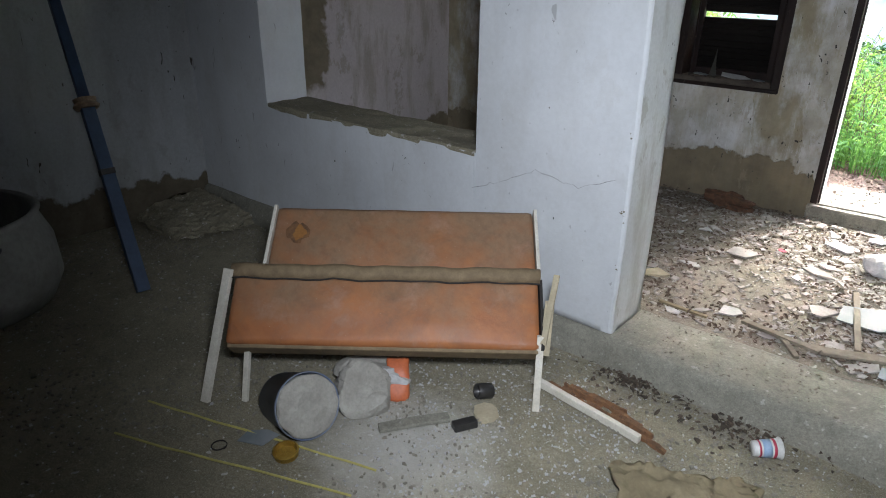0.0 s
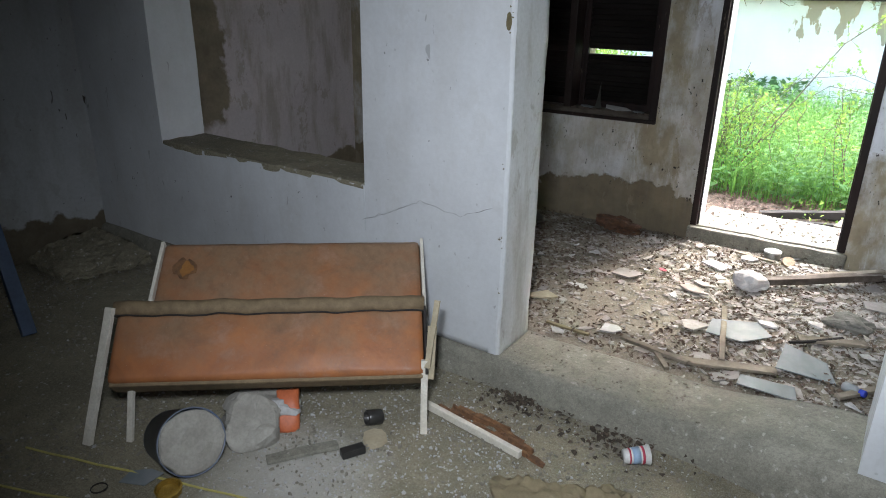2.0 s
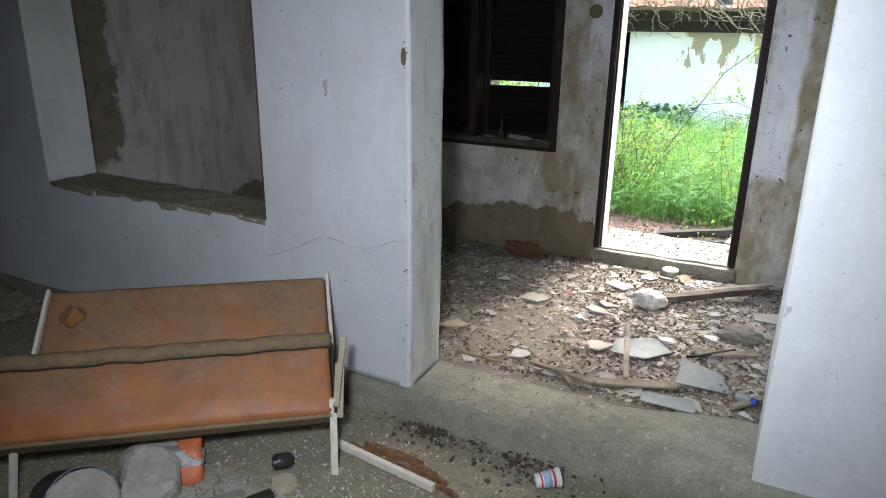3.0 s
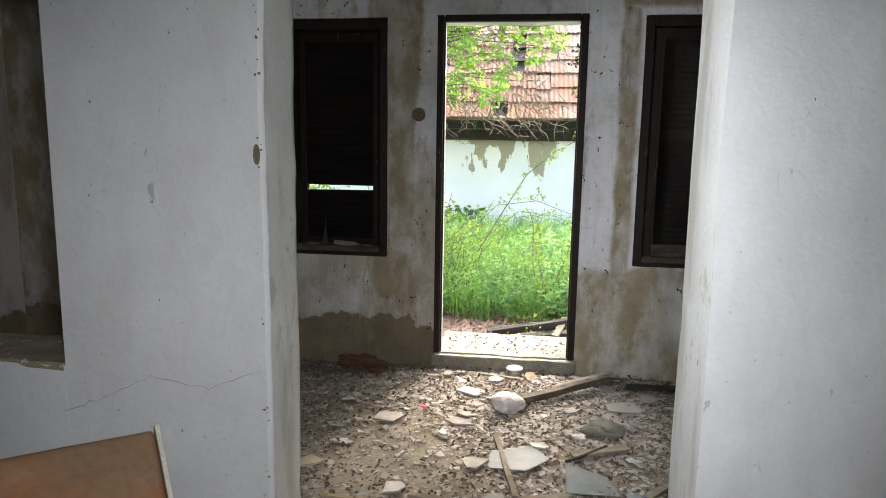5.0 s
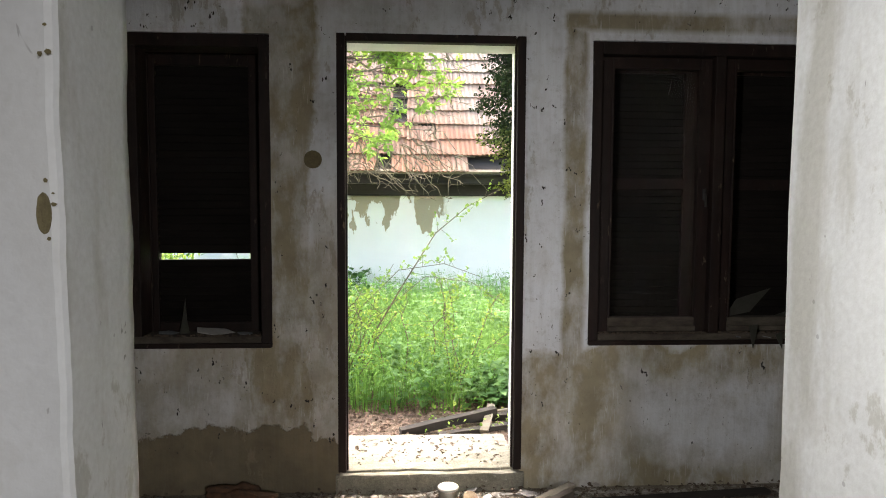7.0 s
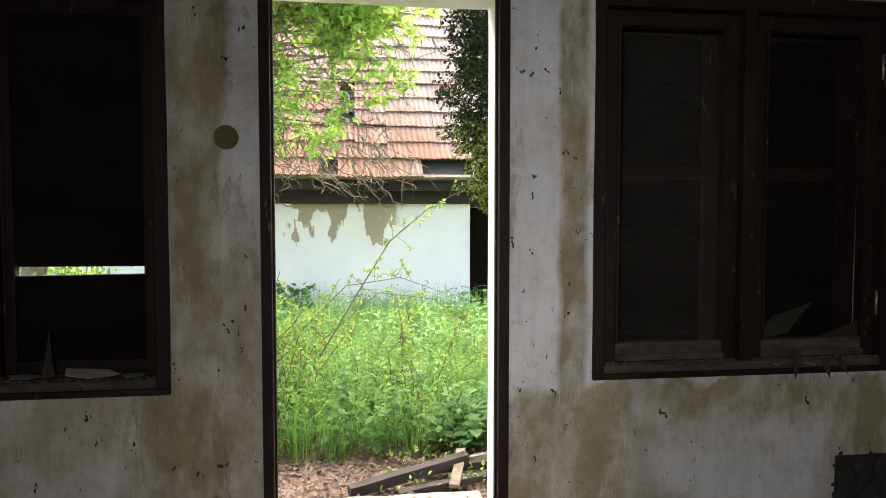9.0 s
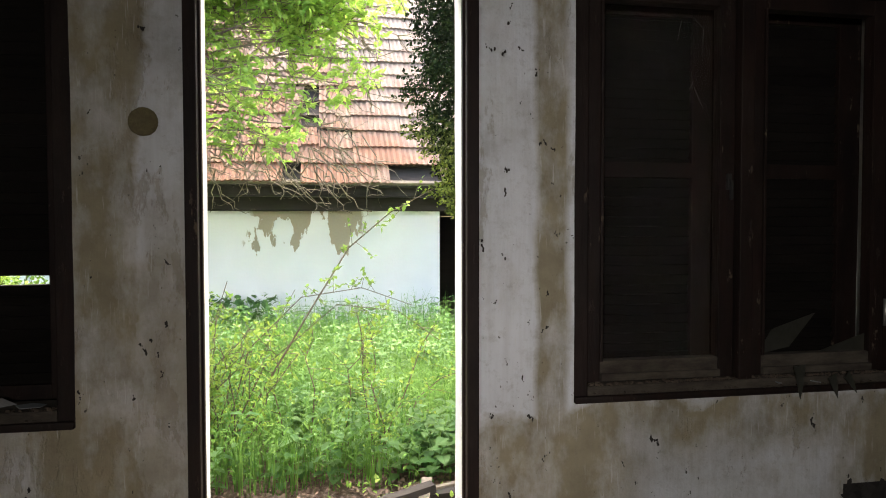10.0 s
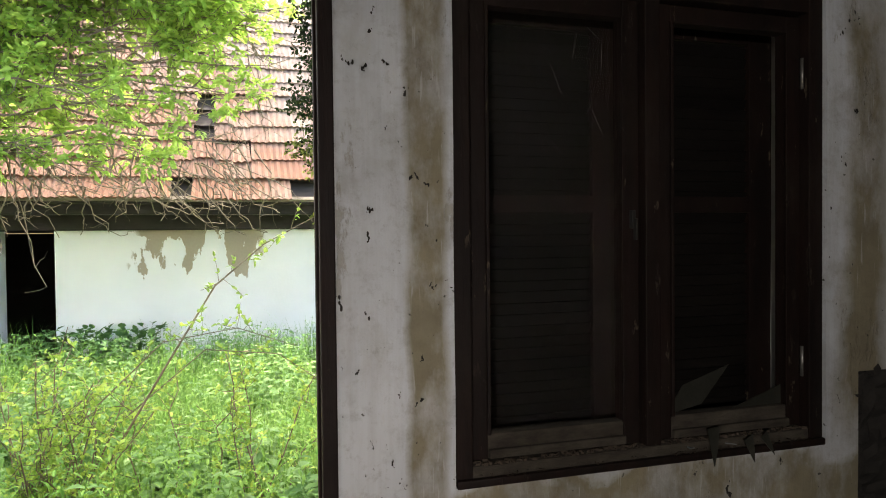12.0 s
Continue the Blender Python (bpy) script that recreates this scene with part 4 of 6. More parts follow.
def thuja():
    t = thing("thuja_tree", "dark green thuja with drooping scaly sprays", "tree", pose(1.32, 6.8, 0.1))
    off = Matrix.Translation((-1.32, -6.8, -0.1))
    v, f = tube([(1.32, 6.8, 0.0), (1.29, 6.8, 1.5), (1.32, 6.82, 3.2), (1.32, 6.84, 5.6)], 0.12, 0.02, 10)
    o = cooked("trunk", [off @ Vector(p) for p in v], f, M["bark"], True)
    o.parent = t
    h = Heap()
    for _ in range(21000):
        z = 1.25 + 4.2 * random.random() ** 0.95
        reach = (0.95 if z > 2.0 else 0.62 + 0.4 * (z - 1.2)) * (1 - 0.11 * max(0, z - 3.4))
        a = rnd(-math.pi, math.pi) if random.random() < 0.3 else rnd(1.9, 4.6)
        bump = 1 + 0.34 * noise.noise(Vector((math.cos(a) * 2.4, math.sin(a) * 2.4, z * 2.6))) + 0.16 * noise.noise(Vector((math.cos(a) * 6, math.sin(a) * 6, z * 7)))
        r = reach * (0.6 + 0.4 * random.random() ** 0.45) * bump
        out = Vector((math.cos(a), math.sin(a), 0))
        p = Vector((1.32, 6.8, z)) + out * r
        if noise.noise(p * 4.2) < -0.34:
            continue
        d = (out * rnd(0.2, 0.9) + UP * rnd(-0.9, 0.35) + unit() * 0.6).normalized()
        s = d.cross(unit()).normalized()
        size = rnd(0.035, 0.085)
        for k in range(4):
            q = p + d * size * k / 3
            for e in (-1, 1):
                w = (d + s * e * 0.7 + unit() * 0.25).normalized()
                length, c = size * rnd(0.3, 0.5), w.cross(unit()).normalized() * rnd(0.006, 0.012)
                h.add([q - c * 0.5, q + w * length * 0.5 + c, q + w * length, q + w * length * 0.5 - c], [(0, 1, 2, 3)])
    h.v = [tuple(off @ Vector(p)) for p in h.v]
    o = h.make("crown", M["thuja"])
    o.parent = t


thuja()


def bramble():
    t = thing("bramble", "arching thorny bramble cane with young leaves", "shrub", pose(-0.95, 6.15, 0.1))
    off = Matrix.Translation((0.95, -6.15, -0.1))
    wood, leaves = Heap(), Heap()
    canes = [[(-0.97, 6.15, 0.08), (-0.72, 6.13, 0.5), (-0.463, 6.10, 0.94), (-0.24, 6.0, 1.31), (-0.02, 5.95, 1.5), (0.2, 5.9, 1.62)]]
    canes += [[(-0.97, 6.15, 0.08), (-0.7, 6.2, 0.65), (-0.3, 6.25, 0.98), (0.05, 6.3, 0.93), (0.3, 6.3, 0.75)],
              [(-0.95, 6.12, 0.08), (-0.78, 6.2, 0.75), (-0.5, 6.3, 1.02), (-0.15, 6.4, 1.06), (0.15, 6.4, 0.95)]]
    for _ in range(13):
        x = -0.95 + rnd(-0.15, 0.12)
        canes.append(arc((x, 6.1 + rnd(-0.1, 0.2), 0.08), (x + rnd(-0.3, 0.45), 6.1 + rnd(-0.2, 0.5), rnd(0.5, 1.25)), rnd(0.0, 0.12), 5, 0.03))
    for _ in range(16):
        x = rnd(-1.35, 0.1)
        canes.append(arc((x, rnd(6.0, 6.4), 0.1), (x + rnd(-0.2, 0.55), rnd(5.95, 6.4), rnd(0.6, 1.05)), rnd(0.02, 0.15), 5, 0.03))
    for _ in range(14):
        x = rnd(-2.6, -1.15)
        canes.append(arc((x, rnd(6.1, 6.9), 0.1), (x + rnd(-0.3, 0.3), rnd(6.0, 6.9), rnd(0.6, 1.15)), rnd(0.02, 0.15), 5, 0.03))
    for i, c in enumerate(canes):
        c = [Vector(p) for p in c]
        v, f = tube(c, 0.0075 if i == 0 else rnd(0.003, 0.005), 0.002, 5)
        wood.add(v, f)
        for k in range(1, len(c)):
            for _ in range(5 if i < 3 else 4):
                p = c[k - 1].lerp(c[k], random.random())
                d = unit() + UP * 0.4
                tip = p + d.normalized() * rnd(0.05, 0.16)
                v, f = tube([p, p.lerp(tip, 0.5) + unit() * 0.006, tip], 0.002, 0.001, 3)
                wood.add(v, f)
                for _ in range(6):
                    leaves.leaf(p.lerp(tip, rnd(0.3, 1)), unit() + UP * 0.3, UP + unit() * 0.6, rnd(0.018, 0.042), rnd(0.011, 0.025))
    for hp, name, mat in ((wood, "cane", M["cane"]), (leaves, "leaves", M["bramble_leaf"])):
        hp.v = [tuple(off @ Vector(p)) for p in hp.v]
        o = hp.make(name, mat)
        o.parent = t


bramble()


def shrub():
    t = thing("shrub", "leafy green shrub before the outhouse wall", "shrub", pose(-3.4, 9.2, 0.1))
    off = Matrix.Translation((3.4, -9.2, -0.1))
    wood, leaves = Heap(), Heap()
    for _ in range(46):
        x = rnd(-4.3, -2.85)
        pts = arc((x, rnd(8.9, 9.5), 0.08), (x + rnd(-0.35, 0.35), rnd(8.6, 9.7), rnd(0.7, 1.35)), rnd(0.0, 0.1), 5, 0.04)
        v, f = tube(pts, 0.007, 0.002, 4)
        wood.add(v, f)
        for p in pts[1:]:
            for _ in range(14):
                leaves.leaf(p + unit() * rnd(0.02, 0.2), unit() + UP * 0.2, UP + unit() * 0.4, rnd(0.05, 0.09), rnd(0.025, 0.045))
    for hp, name, mat in ((wood, "stem", M["cane"]), (leaves, "leaves", M["bramble_leaf"])):
        hp.v = [tuple(off @ Vector(p)) for p in hp.v]
        o = hp.make(name, mat)
        o.parent = t


shrub()

# ---- front room ----
def flat(points, thick, jag=0.0):
    """A flat piece with that outline, lying at z = 0."""
    bm = bmesh.new()
    lo = [bm.verts.new((x, y, 0)) for x, y in points]
    hi = [bm.verts.new((x + rnd(-jag, jag), y + rnd(-jag, jag), thick)) for x, y in points]
    bm.faces.new(lo[::-1]), bm.faces.new(hi)
    n = len(lo)
    for i in range(n):
        bm.faces.new((lo[i], lo[(i + 1) % n], hi[(i + 1) % n], hi[i]))
    return bm


def ragged(r, n, squash=1.0, jag=0.35):
    return [((1 - jag * random.random()) * r * math.cos(2 * math.pi * k / n), squash * (1 - jag * random.random()) * r * math.sin(2 * math.pi * k / n)) for k in range(n)]


def angular(r, n, squash=1.0):
    """Outline of a snapped flat piece: uneven corners, straight breaks."""
    turns = sorted(2 * math.pi * (k + rnd(-0.38, 0.38)) / n for k in range(n))
    return [(r * rnd(0.6, 1.0) * math.cos(a), squash * r * rnd(0.6, 1.0) * math.sin(a)) for a in turns]


def lump(r, sx, sy, sz, rough, m=None, sub=3):
    bm = bmesh.new()
    bmesh.ops.create_icosphere(bm, subdivisions=sub, radius=r)
    o = Vector((rnd(0, 50), rnd(0, 50), rnd(0, 50)))
    for v in bm.verts:
        k = 1 + rough * noise.noise(v.co / r * 1.1 + o) + 0.45 * rough * noise.noise(v.co / r * 3 + o)
        v.co = Vector((v.co.x * sx, v.co.y * sy, v.co.z * sz)) * k
        v.co.z = max(v.co.z, -r * sz * 0.55)
    if m is not None:
        bmesh.ops.transform(bm, matrix=m, verts=bm.verts)
    return bm


def lathe(profile, n=32, m=None):
    """A turned shape from (radius, height) pairs."""
    bm = bmesh.new()
    rings = [[bm.verts.new((r * math.cos(2 * math.pi * k / n), r * math.sin(2 * math.pi * k / n), z)) for k in range(n)] for r, z in profile]
    for a, b in zip(rings, rings[1:]):
        for k in range(n):
            bm.faces.new((a[k], a[(k + 1) % n], b[(k + 1) % n], b[k]))
    bm.faces.new(rings[0][::-1]), bm.faces.new(rings[-1])
    if m is not None:
        bmesh.ops.transform(bm, matrix=m, verts=bm.verts)
    return bm


def single(name, bm, mat, label, category, m, group="", smooth=False):
    ob = link(name, bm, mat, smooth)
    ob.matrix_world = m
    return tagged(ob, label, category, group)


def stick(a, b, w, h, bow=0.004, bevel=0.002):
    """A board from a to b, w wide and h thick, a little warped."""
    a, b = Vector(a), Vector(b)
    d = b - a
    bm = bmesh.new()
    box(bm, 0, -w / 2, 0, d.length, w / 2, h, bevel)
    long = [e for e in bm.edges if e.calc_length() > d.length * 0.7]
    bmesh.ops.subdivide_edges(bm, edges=long, cuts=8, use_grid_fill=True)
    for v in bm.verts:
        v.co += noise.noise_vector(v.co * 7 + a * 9) * bow
    side = UP.cross(d).normalized()
    top = d.normalized().cross(side)
    m = Matrix((d.normalized(), side, top)).transposed().to_4x4()
    return bm, Matrix.Translation(a) @ m


def sofa():
    s = thing("bench_seat", "broken orange upholstered bench seat on white wooden legs", "bench", pose(-2.01, 1.109, 0, 0, 0, 39.3))

    def cushion(x0, x1, length, thick, m):
        bm = bmesh.new()
        box(bm, x0, 0, -thick, x1, length, 0, 0.022)
        bmesh.ops.subdivide_edges(bm, edges=[e for e in bm.edges if e.calc_length() > 0.1], cuts=16, use_grid_fill=True)
        for v in bm.verts:
            u, w = (v.co.x - x0) / (x1 - x0), v.co.y / length
            if v.co.z > -thick * 0.5:
                v.co.z += 0.012 * (1 - (2 * u - 1) ** 4) * max(0, 1 - (2 * w - 1) ** 2) + 0.005 * noise.noise(v.co * 7) + 0.003 * noise.noise(v.co * 19)
        bmesh.ops.transform(bm, matrix=m, verts=bm.verts)
        return bm

    front, rear = pose(0, 0.0, 0.262, 43.5), pose(0, 0.27, 0.405, 33.7)
    c = part("front_cushion", cushion(0.095, 1.25, 0.268, 0.085, front), M["seat"], s, "scuffed orange leatherette cushion", True)
    part("lower_rail", boxes((0.10, -0.012, -0.105, 1.245, 0.02, -0.018), bevel=0.008, m=front), M["seat_edge"], c, "frayed grimy lower edge")
    pts = [(0.085 + 1.17 * k / 24, 0.212 + 0.004 * math.sin(k), 0.452 + 0.003 * math.sin(k * 1.7)) for k in range(25)]
    v, f = tube(pts, 0.031, 0.031, 12)
    o = cooked("rolled_edge", v, f, M["seat_edge"], True)
    o.parent = s
    tagged(o, "grimy brown rolled cushion edge")
    v, f = tube([(p[0], p[1] - 0.037, p[2] - 0.011 + rnd(-0.002, 0.002)) for p in pts], 0.0035, 0.0035, 5)
    o = cooked("piping", v, f, M["dark_wood"])
    o.parent = c
    b = part("rear_cushion", cushion(0.185, 1.255, 0.338, 0.07, rear), M["seat"], s, "faded orange leatherette cushion with a rusty stain", True)
    bm = flat([(0.29 + x, 0.20 + y) for x, y in ragged(0.055, 17, 1.25, 0.5)], 0.0008)
    bmesh.ops.transform(bm, matrix=rear @ Matrix.Translation((0, 0, 0.014)), verts=bm.verts)
    part("stain", bm, M["rot"], b, "rust-brown stain")
    bm = flat([(0.298 + x, 0.195 + y) for x, y in ragged(0.036, 13, 1.3, 0.55)], 0.0008)
    bmesh.ops.transform(bm, matrix=rear @ Matrix.Translation((0, 0, 0.0155)), verts=bm.verts)
    part("stain", bm, M["rust_stain"], b, "ochre core of the stain")
    for x0, x1 in ((0.170, 0.184), (1.257, 1.271)):
        part("end_board", boxes((x0, -0.02, -0.075, x1, 0.345, 0.006), bevel=0.002, m=rear), M["white_wood"], s, "white painted end board")
    part("end_board", boxes((1.253, 0.0, -0.09, 1.264, 0.27, 0.004), bevel=0.002, m=front), M["dark_wood"], s)

    def leg(a, b, w, h):
        bm, m = stick(a, b, w, h, 0.001)
        bmesh.ops.transform(bm, matrix=m, verts=bm.verts)
        part("leg", bm, M["white_wood"], s, "white painted wooden leg")

    leg((0.0, 0.0, 0.0), (0.082, 0.195, 0.468), 0.034, 0.02)
    leg((0.148, 0.014, 0.0), (0.168, 0.075, 0.25), 0.022, 0.018)
    leg((1.248, 0.0, 0.0), (1.252, 0.04, 0.30), 0.026, 0.02)
    leg((1.19, 0.50, 0.0), (1.21, 0.46, 0.50), 0.03, 0.02)
    leg((0.22, 0.50, 0.0), (0.20, 0.46, 0.50), 0.03, 0.02)
    part("seat_rail", boxes((0.19, 0.40, 0.38, 1.25, 0.43, 0.44), bevel=0.003), M["dark_wood"], s)
    part("seat_rail", boxes((0.12, 0.10, 0.24, 1.24, 0.13, 0.29), bevel=0.003), M["dark_wood"], s)
    for a, b2, w in (((1.262, 0.02, 0.27), (1.305, 0.11, 0.51), 0.022), ((1.27, 0.03, 0.22), (1.285, 0.10, 0.41), 0.035)):
        bm, m = stick(a, b2, w, 0.012, 0.003)
        bmesh.ops.transform(bm, matrix=m, verts=bm.verts)
        part("splinter", bm, M["card"], s, "splintered pale wood")


sofa()


def bucket():
    axis = Vector((0.95, -0.20, 0.42)).normalized()
    m = Matrix.Translation((-1.57, 1.25, 0.118)) @ Matrix.Scale(0.93, 4) @ axis.to_track_quat("Z", "Y").to_matrix().to_4x4()
    s = thing("bucket", "tipped blue plastic bucket full of set cement", "bucket", m)
    part("shell", lathe([(0.098, -0.25), (0.104, -0.245), (0.124, -0.02), (0.128, -0.016), (0.1285, 0.002), (0.1255, 0.003), (0.122, -0.012), (0.10, -0.235)], 40), M["blue_plastic"], s, "", True)
    bm = lathe([(0.09, -0.235), (0.119, -0.02), (0.1215, 0.001), (0.117, 0.008), (0.10, 0.012), (0.08, 0.009), (0.05, 0.013), (0.02, 0.010)], 40)
    for v in bm.verts:
        v.co += noise.noise_vector(v.co * 16) * 0.008 + noise.noise_vector(v.co * 50) * 0.003
    part("cement_fill", bm, M["cement"], s, "cracked grey set cement")


bucket()
bm = lathe([(0.085, -0.09), (0.115, -0.06), (0.118, 0.0), (0.112, 0.012), (0.10, 0.022), (0.07, 0.025), (0.03, 0.026)], 44)
for v in bm.verts:
    v.co += noise.noise_vector(v.co * 9) * 0.030 + noise.noise_vector(v.co * 34) * 0.010
single("cement_cast", bm, M["cement"], "lump of set grey cement shaped like a pail", "cement", Matrix.Translation((-1.53, 1.475, 0.08)) @ Matrix.Scale(0.9, 4) @ Vector((0.55, -0.35, 0.75)).to_track_quat("Z", "Y").to_matrix().to_4x4())
bm = lump(0.09, 1.5, 0.9, 0.75, 0.5)
single("cement_bag", bm, M["cement"], "crumpled paper bag stiff with cement", "bag", pose(-1.62, 1.60, 0.05, 0, 0, 40))
bm = boxes((-0.032, -0.012, 0.0, 0.032, 0.012, 0.125), bevel=0.008)
bmesh.ops.subdivide_edges(bm, edges=[e for e in bm.edges if e.calc_length() > 0.04], cuts=6, use_grid_fill=True)
for v in bm.verts:
    v.co.y += 5 * v.co.x ** 2 + 3 * (v.co.z - 0.06) ** 2
    v.co += noise.noise_vector(v.co * 25) * 0.006
single("plastic_scrap", bm, M["orange"], "bent orange plastic scrap against the cement", "plastic scrap", Matrix.Translation((-1.465, 1.585, 0.004)) @ pose(0, 0, 0, -38, 0, 42) @ Matrix.Scale(1.35, 4), smooth=True)
single("paper_wad", lump(0.055, 1.3, 0.9, 0.6, 0.7), M["white_shard"], "crumpled white paper on the floor", "paper", pose(-1.53, 1.63, 0.075, 0, 0, 30))
bm, m = stick((-1.394, 1.419, 0.008), (-1.247, 1.634, 0.008), 0.045, 0.014)
single("board", bm, M["kerb"], "short dusty board lying on the floor", "board", m)
single("film_canister", lathe([(0.026, 0.0), (0.03, 0.004), (0.03, 0.062), (0.026, 0.066), (0.024, 0.062), (0.024, 0.01)], 20), M["black"], "black plastic film canister on its side", "canister", Matrix.Translation((-1.215, 1.85, 0.03)) @ pose(0, 0, 0, 78, 0, -28), smooth=True)
ch = thing("phone_charger", "old black plastic charger on the floor", "charger", pose(-1.175, 1.635, 0.003, 0, 0, 62))
part("shell", boxes((-0.045, -0.02, 0, 0.045, 0.02, 0.03), bevel=0.006), M["black"], ch)
for y in (-0.009, 0.009):
    v, f = tube([(0.045, y, 0.015), (0.063, y, 0.015)], 0.002, 0.002, 6)
    o = cooked("pin", v, f, M["metal"])
    o.parent = ch
single("card_scrap", flat(ragged(0.055, 9, 1.2, 0.3), 0.004, 0.003), M["card"], "beige scrap of card on the floor", "card", pose(-1.165, 1.745, 0.008, 3, 4, 20))

pl = thing("rotten_plank", "rotten plank with one white painted edge on the floor", "plank")
d = Vector((-0.659, 1.974, 0)) - Vector((-1.15, 2.04, 0))
bm, m = stick((-1.15, 2.04, 0.004), (-0.662, 1.975, 0.004), 0.022, 0.03, 0.002)
pl.matrix_world = m
part("painted_edge", bm, M["white_wood"], pl, "white painted edge")
for k in range(26):
    x0 = 0.08 + 0.0145 * k + rnd(-0.02, 0.02)
    y0 = 0.010 + 0.085 * random.random() * math.sin(math.pi * (k + 3) / 31)
    bm = bmesh.new()
    box(bm, 0, 0, 0, rnd(0.05, 0.16), rnd(0.006, 0.018), rnd(0.008, 0.026))
    bmesh.ops.subdivide_edges(bm, edges=[e for e in bm.edges if e.calc_length() > 0.04], cuts=3, use_grid_fill=True)
    for v in bm.verts:
        v.co += noise.noise_vector(v.co * 34 + Vector((k, 0, 0))) * 0.008
    bmesh.ops.transform(bm, matrix=pose(x0, y0, 0.003, rnd(-12, 12), rnd(-3, 3), rnd(-9, 4)), verts=bm.verts)
    part("splinter", bm, M["rot"], pl, "crumbling brown rotten wood")

cup = thing("yogurt_cup", "empty white yogurt cup with red and blue print", "cup", Matrix.Translation((-0.345, 2.165, 0.036)) @ pose(0, 0, 0, 86, 0, 127))
part("shell", lathe([(0.024, 0.0), (0.026, 0.003), (0.034, 0.088), (0.038, 0.089), (0.038, 0.093), (0.033, 0.091), (0.0235, 0.006)], 28), M["cup"], cup, "", True)
for z, h, mt in ((0.018, 0.006, "red"), (0.030, 0.028, "pale_blue"), (0.064, 0.009, "red")):
    r0, r1 = 0.0263 + 0.0078 * z / 0.088, 0.0263 + 0.0078 * (z + h) / 0.088
    part("print", lathe([(r0 - 0.001, z), (r0 + 0.0005, z), (r1 + 0.0005, z + h), (r1 - 0.001, z + h)], 28), M[mt], cup, "printed band", True)

for x, y, r, sx, a in ((-0.50, 1.80, 0.10, 1.25, 20), (-0.32, 1.90, 0.075, 1.3, 50)):
    bm = lump(r, sx, 1.0, 0.2, 0.8, sub=4)
    for v in bm.verts:
        v.co.z += 0.012 * math.sin(v.co.x * 70 + 4 * noise.noise(v.co * 20)) * (v.co.z > 0)
    single("cloth", bm, M["tan"], "crumpled tan cloth lying on the floor", "cloth", pose(x, y, 0.022, 0, 0, a), "tan rags", True)

for a, b in (((-2.16, 0.955, 0.012), (-1.25, 1.268, 0.006)), ((-2.07, 0.785, 0.01), (-1.23, 1.137, 0.006))):
    bm, m = stick(a, b, 0.007, 0.004, 0.006, 0.0)
    single("lath", bm, M["tape"], "thin yellowish lath lying on the floor", "lath", m, "yellow laths")
am = lathe([(0.03, 0.0), (0.042, 0.004), (0.046, 0.026), (0.04, 0.028), (0.034, 0.01)], 12)
single("foil_dish", am, M["foil"], "crumpled gold foil dish", "foil dish", pose(-1.535, 1.12, 0.004, 6, 4, 0))
single("glass_shard", flat([(-0.07, -0.02), (0.03, -0.035), (0.075, 0.02), (0.02, 0.04), (-0.05, 0.03)], 0.003), M["sheet"], "pale shard of glass", "shard", pose(-1.675, 1.105, 0.01, 8, -5, 30))
v, f = tube([(0.026 * math.cos(k), 0.026 * math.sin(k), 0.002 + 0.0004 * k) for k in [0.42 * i for i in range(32)]], 0.0018, 0.0018, 5)
o = cooked("wire_coil", v, f, M["dark_wood"], True)
o.matrix_world = pose(-1.745, 0.995, 0.004)
tagged(o, "small coil of dark wire on the floor", "wire")

prop = thing("steel_prop", "blue painted steel prop leaning on the wall", "prop")
pa, pb = Vector((-3.07, 1.395, 0.0)), Vector((-4.0, 1.535, 2.02))
bm, m = stick(pa, pa.lerp(pb, 0.43), 0.062, 0.05, 0.0, 0.004)
prop.matrix_world = m
part("lower_tube", bm, M["prop_blue"], prop)
bm, m2 = stick(pa.lerp(pb, 0.43), pb, 0.05, 0.04, 0.0, 0.004)
bmesh.ops.transform(bm, matrix=m.inverted() @ m2, verts=bm.verts)
part("upper_tube", bm, M["prop_blue"], prop)
L = (pb - pa).length
part("collar", lathe([(0.03, -0.02), (0.055, -0.018), (0.062, -0.005), (0.05, 0.01), (0.055, 0.03), (0.03, 0.034)], 20, m=pose(L * 0.43, 0, 0.02, 0, 90, 0)), M["rust"], prop, "rusty cream screw collar")
part("clamp", boxes((L * 0.27, -0.034, -0.004, L * 0.27 + 0.03, 0.034, 0.054), bevel=0.003), M["black"], prop, "dark clamp band")

tub = thing("tub", "old grey tub standing on the floor", "tub", pose(-3.55, 0.74, 0.0))
part("shell", lathe([(0.36, 0.0), (0.41, 0.02), (0.46, 0.12), (0.45, 0.3), (0.40, 0.43), (0.42, 0.45), (0.40, 0.465), (0.38, 0.45), (0.42, 0.28), (0.4, 0.06)], 48), M["tub"], tub, "", True)
v, f = tube([(0.40, 0.02 + 0.10 * k / 6, 0.37 + 0.02 * math.sin(k / 6 * math.pi)) for k in range(7)], 0.014, 0.014, 8)
o = cooked("handle", v, f, M["black"], True)
o.parent = tub

